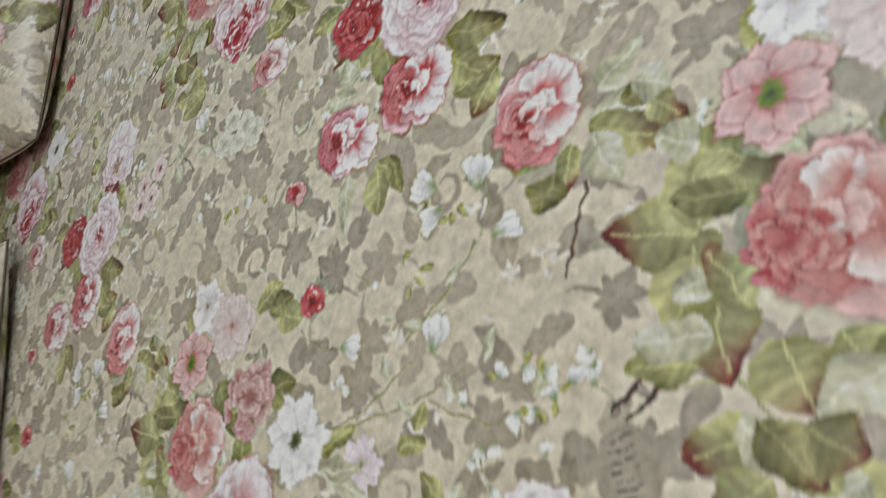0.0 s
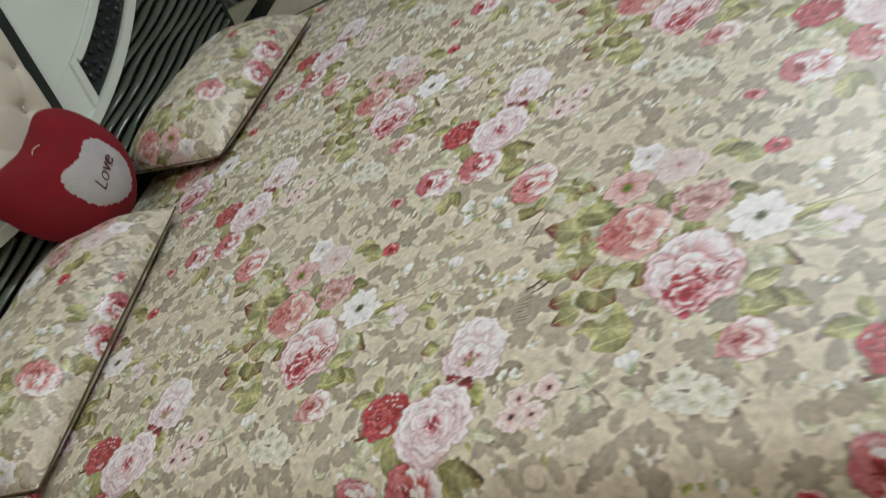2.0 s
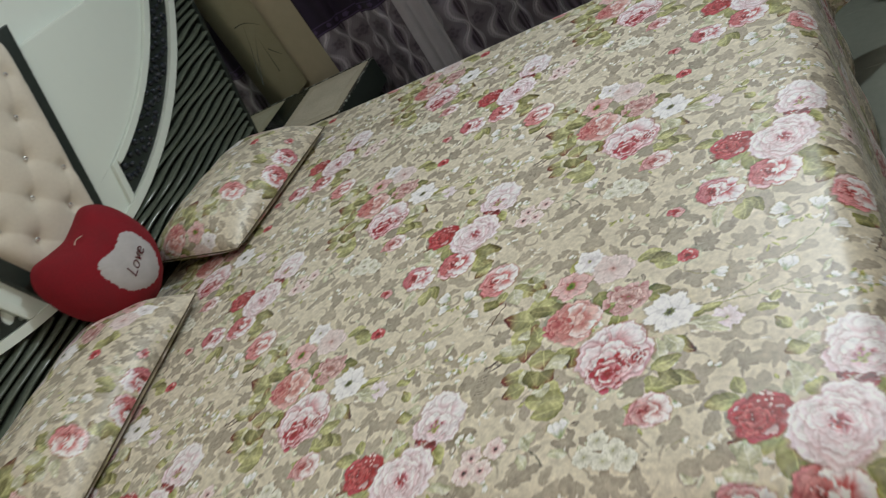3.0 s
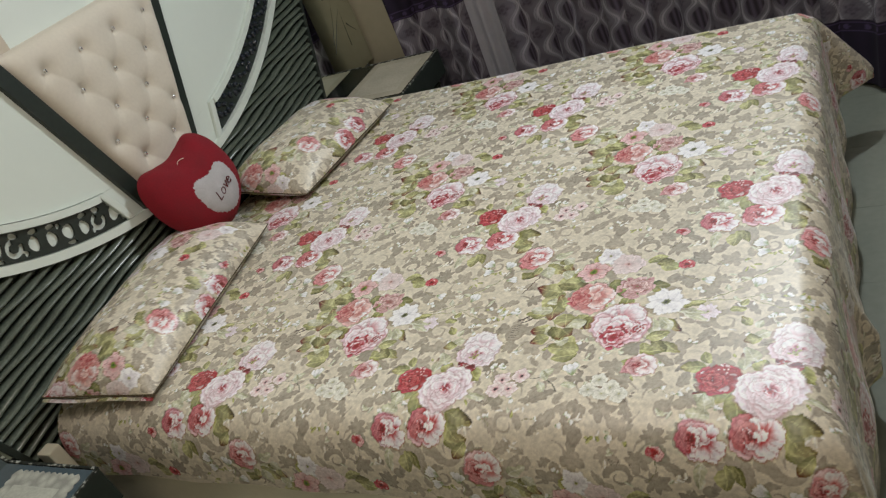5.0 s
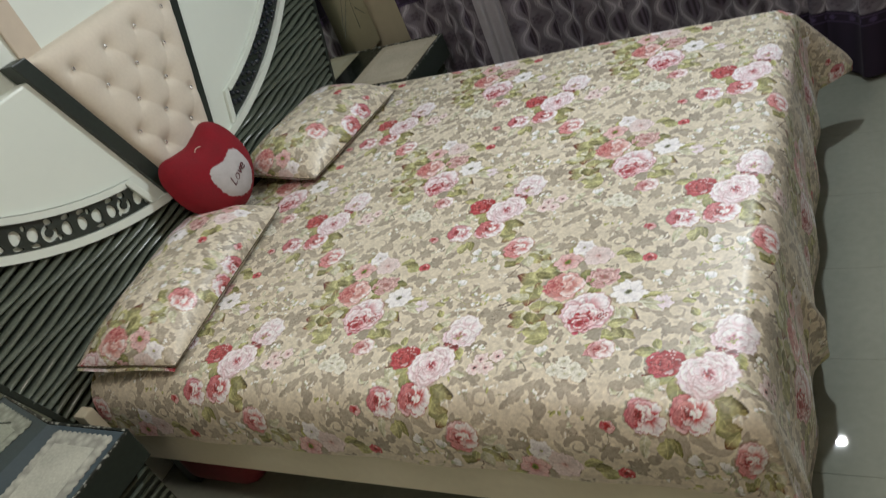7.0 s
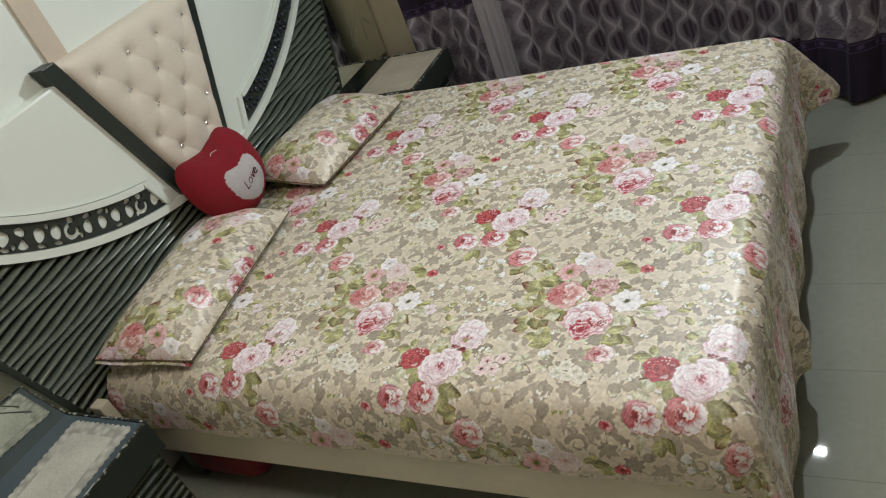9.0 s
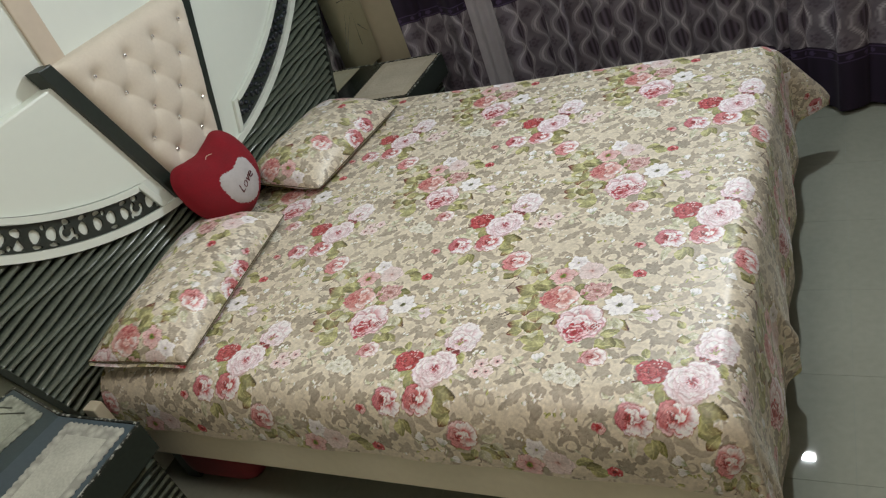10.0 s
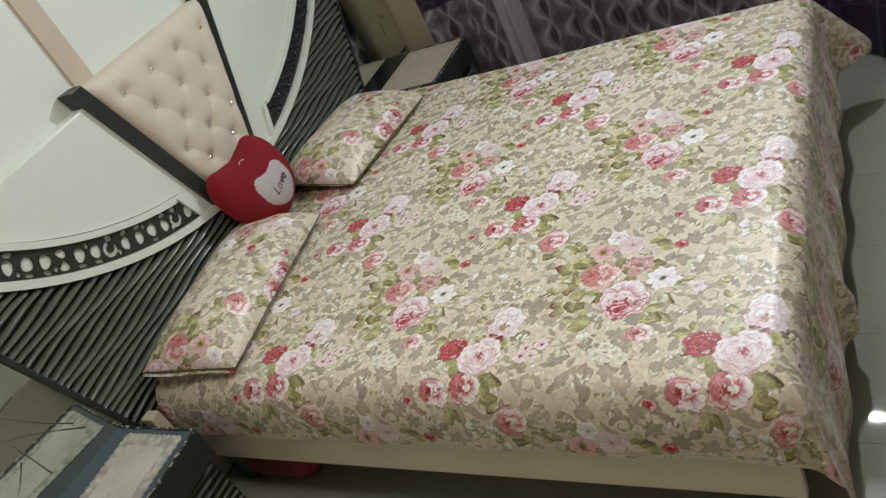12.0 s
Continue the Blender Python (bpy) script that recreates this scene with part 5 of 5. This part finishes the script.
# ---- floodlight and added ceiling fill panel ----
GLOW = bpy.data.materials.new("glowing_lamp_face")
GLOW.use_nodes = True
GLOW.node_tree.nodes["Principled BSDF"].inputs["Emission Color"].default_value = (1, 0.97, 0.9, 1)
GLOW.node_tree.nodes["Principled BSDF"].inputs["Emission Strength"].default_value = 40
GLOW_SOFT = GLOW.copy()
GLOW_SOFT.name = "glowing_fill_panel"
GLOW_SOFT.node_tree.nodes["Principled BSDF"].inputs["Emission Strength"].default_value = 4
flood = thing("floodlight", "small square floodlight on a ceiling stem, switched on", "lamp")
for name, bm, mat, label in (("housing", box(-0.065, 0.065, -0.040, 0.040, 0.004, 0.045, 0.008), BLACK, ""),
                             ("glowing_face", box(-0.052, 0.052, -0.027, 0.027, -0.004, 0.003, 0.001, 1), GLOW, "bright white glass face")):
    ob = part(name, bm, mat, flood, label)
    ob.matrix_basis = FLOOD
part("stem", box(1.894, 1.910, 2.232, 2.248, 2.44, CEIL - 0.012, 0.003), BLACK, flood)
part("ceiling_rose", box(1.862, 1.942, 2.20, 2.28, CEIL - 0.012, CEIL, 0.004), CREAM, flood)

# made-up glowing fixture for the fill light; no such panel is known
panel = thing("added_fill_panel", "added square fill light panel, unseen on the ceiling", "ceiling light")
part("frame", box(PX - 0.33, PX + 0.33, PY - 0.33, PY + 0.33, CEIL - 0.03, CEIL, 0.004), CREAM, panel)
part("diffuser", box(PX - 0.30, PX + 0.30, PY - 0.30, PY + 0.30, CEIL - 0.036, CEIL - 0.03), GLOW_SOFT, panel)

# ---- thing under the bed ----
bm = box(0.04, 0.38, 0.0, 0.34, 0.0, 0.205, 0.085, 5)
tagged(part("bag", bm, RED_BAG, smooth=True), "dark red soft bag on the floor under the bed", "bag")

# ---- floor tiles ----
S = 0.375
for i in range(-7, 6):
    for j in range(-9, 7):
        x0, y0 = 2.174 + i * S, 0.264 + j * S
        xa, xb, ya, yb = max(x0, WX), min(x0 + S, FX), max(y0, FY), min(y0 + S, WY)
        if xb - xa < 0.02 or yb - ya < 0.02:
            continue
        part("tile", box(xa + 0.0005, xb - 0.0005, ya + 0.0005, yb - 0.0005, -0.006, 0.0), TILE, floor)
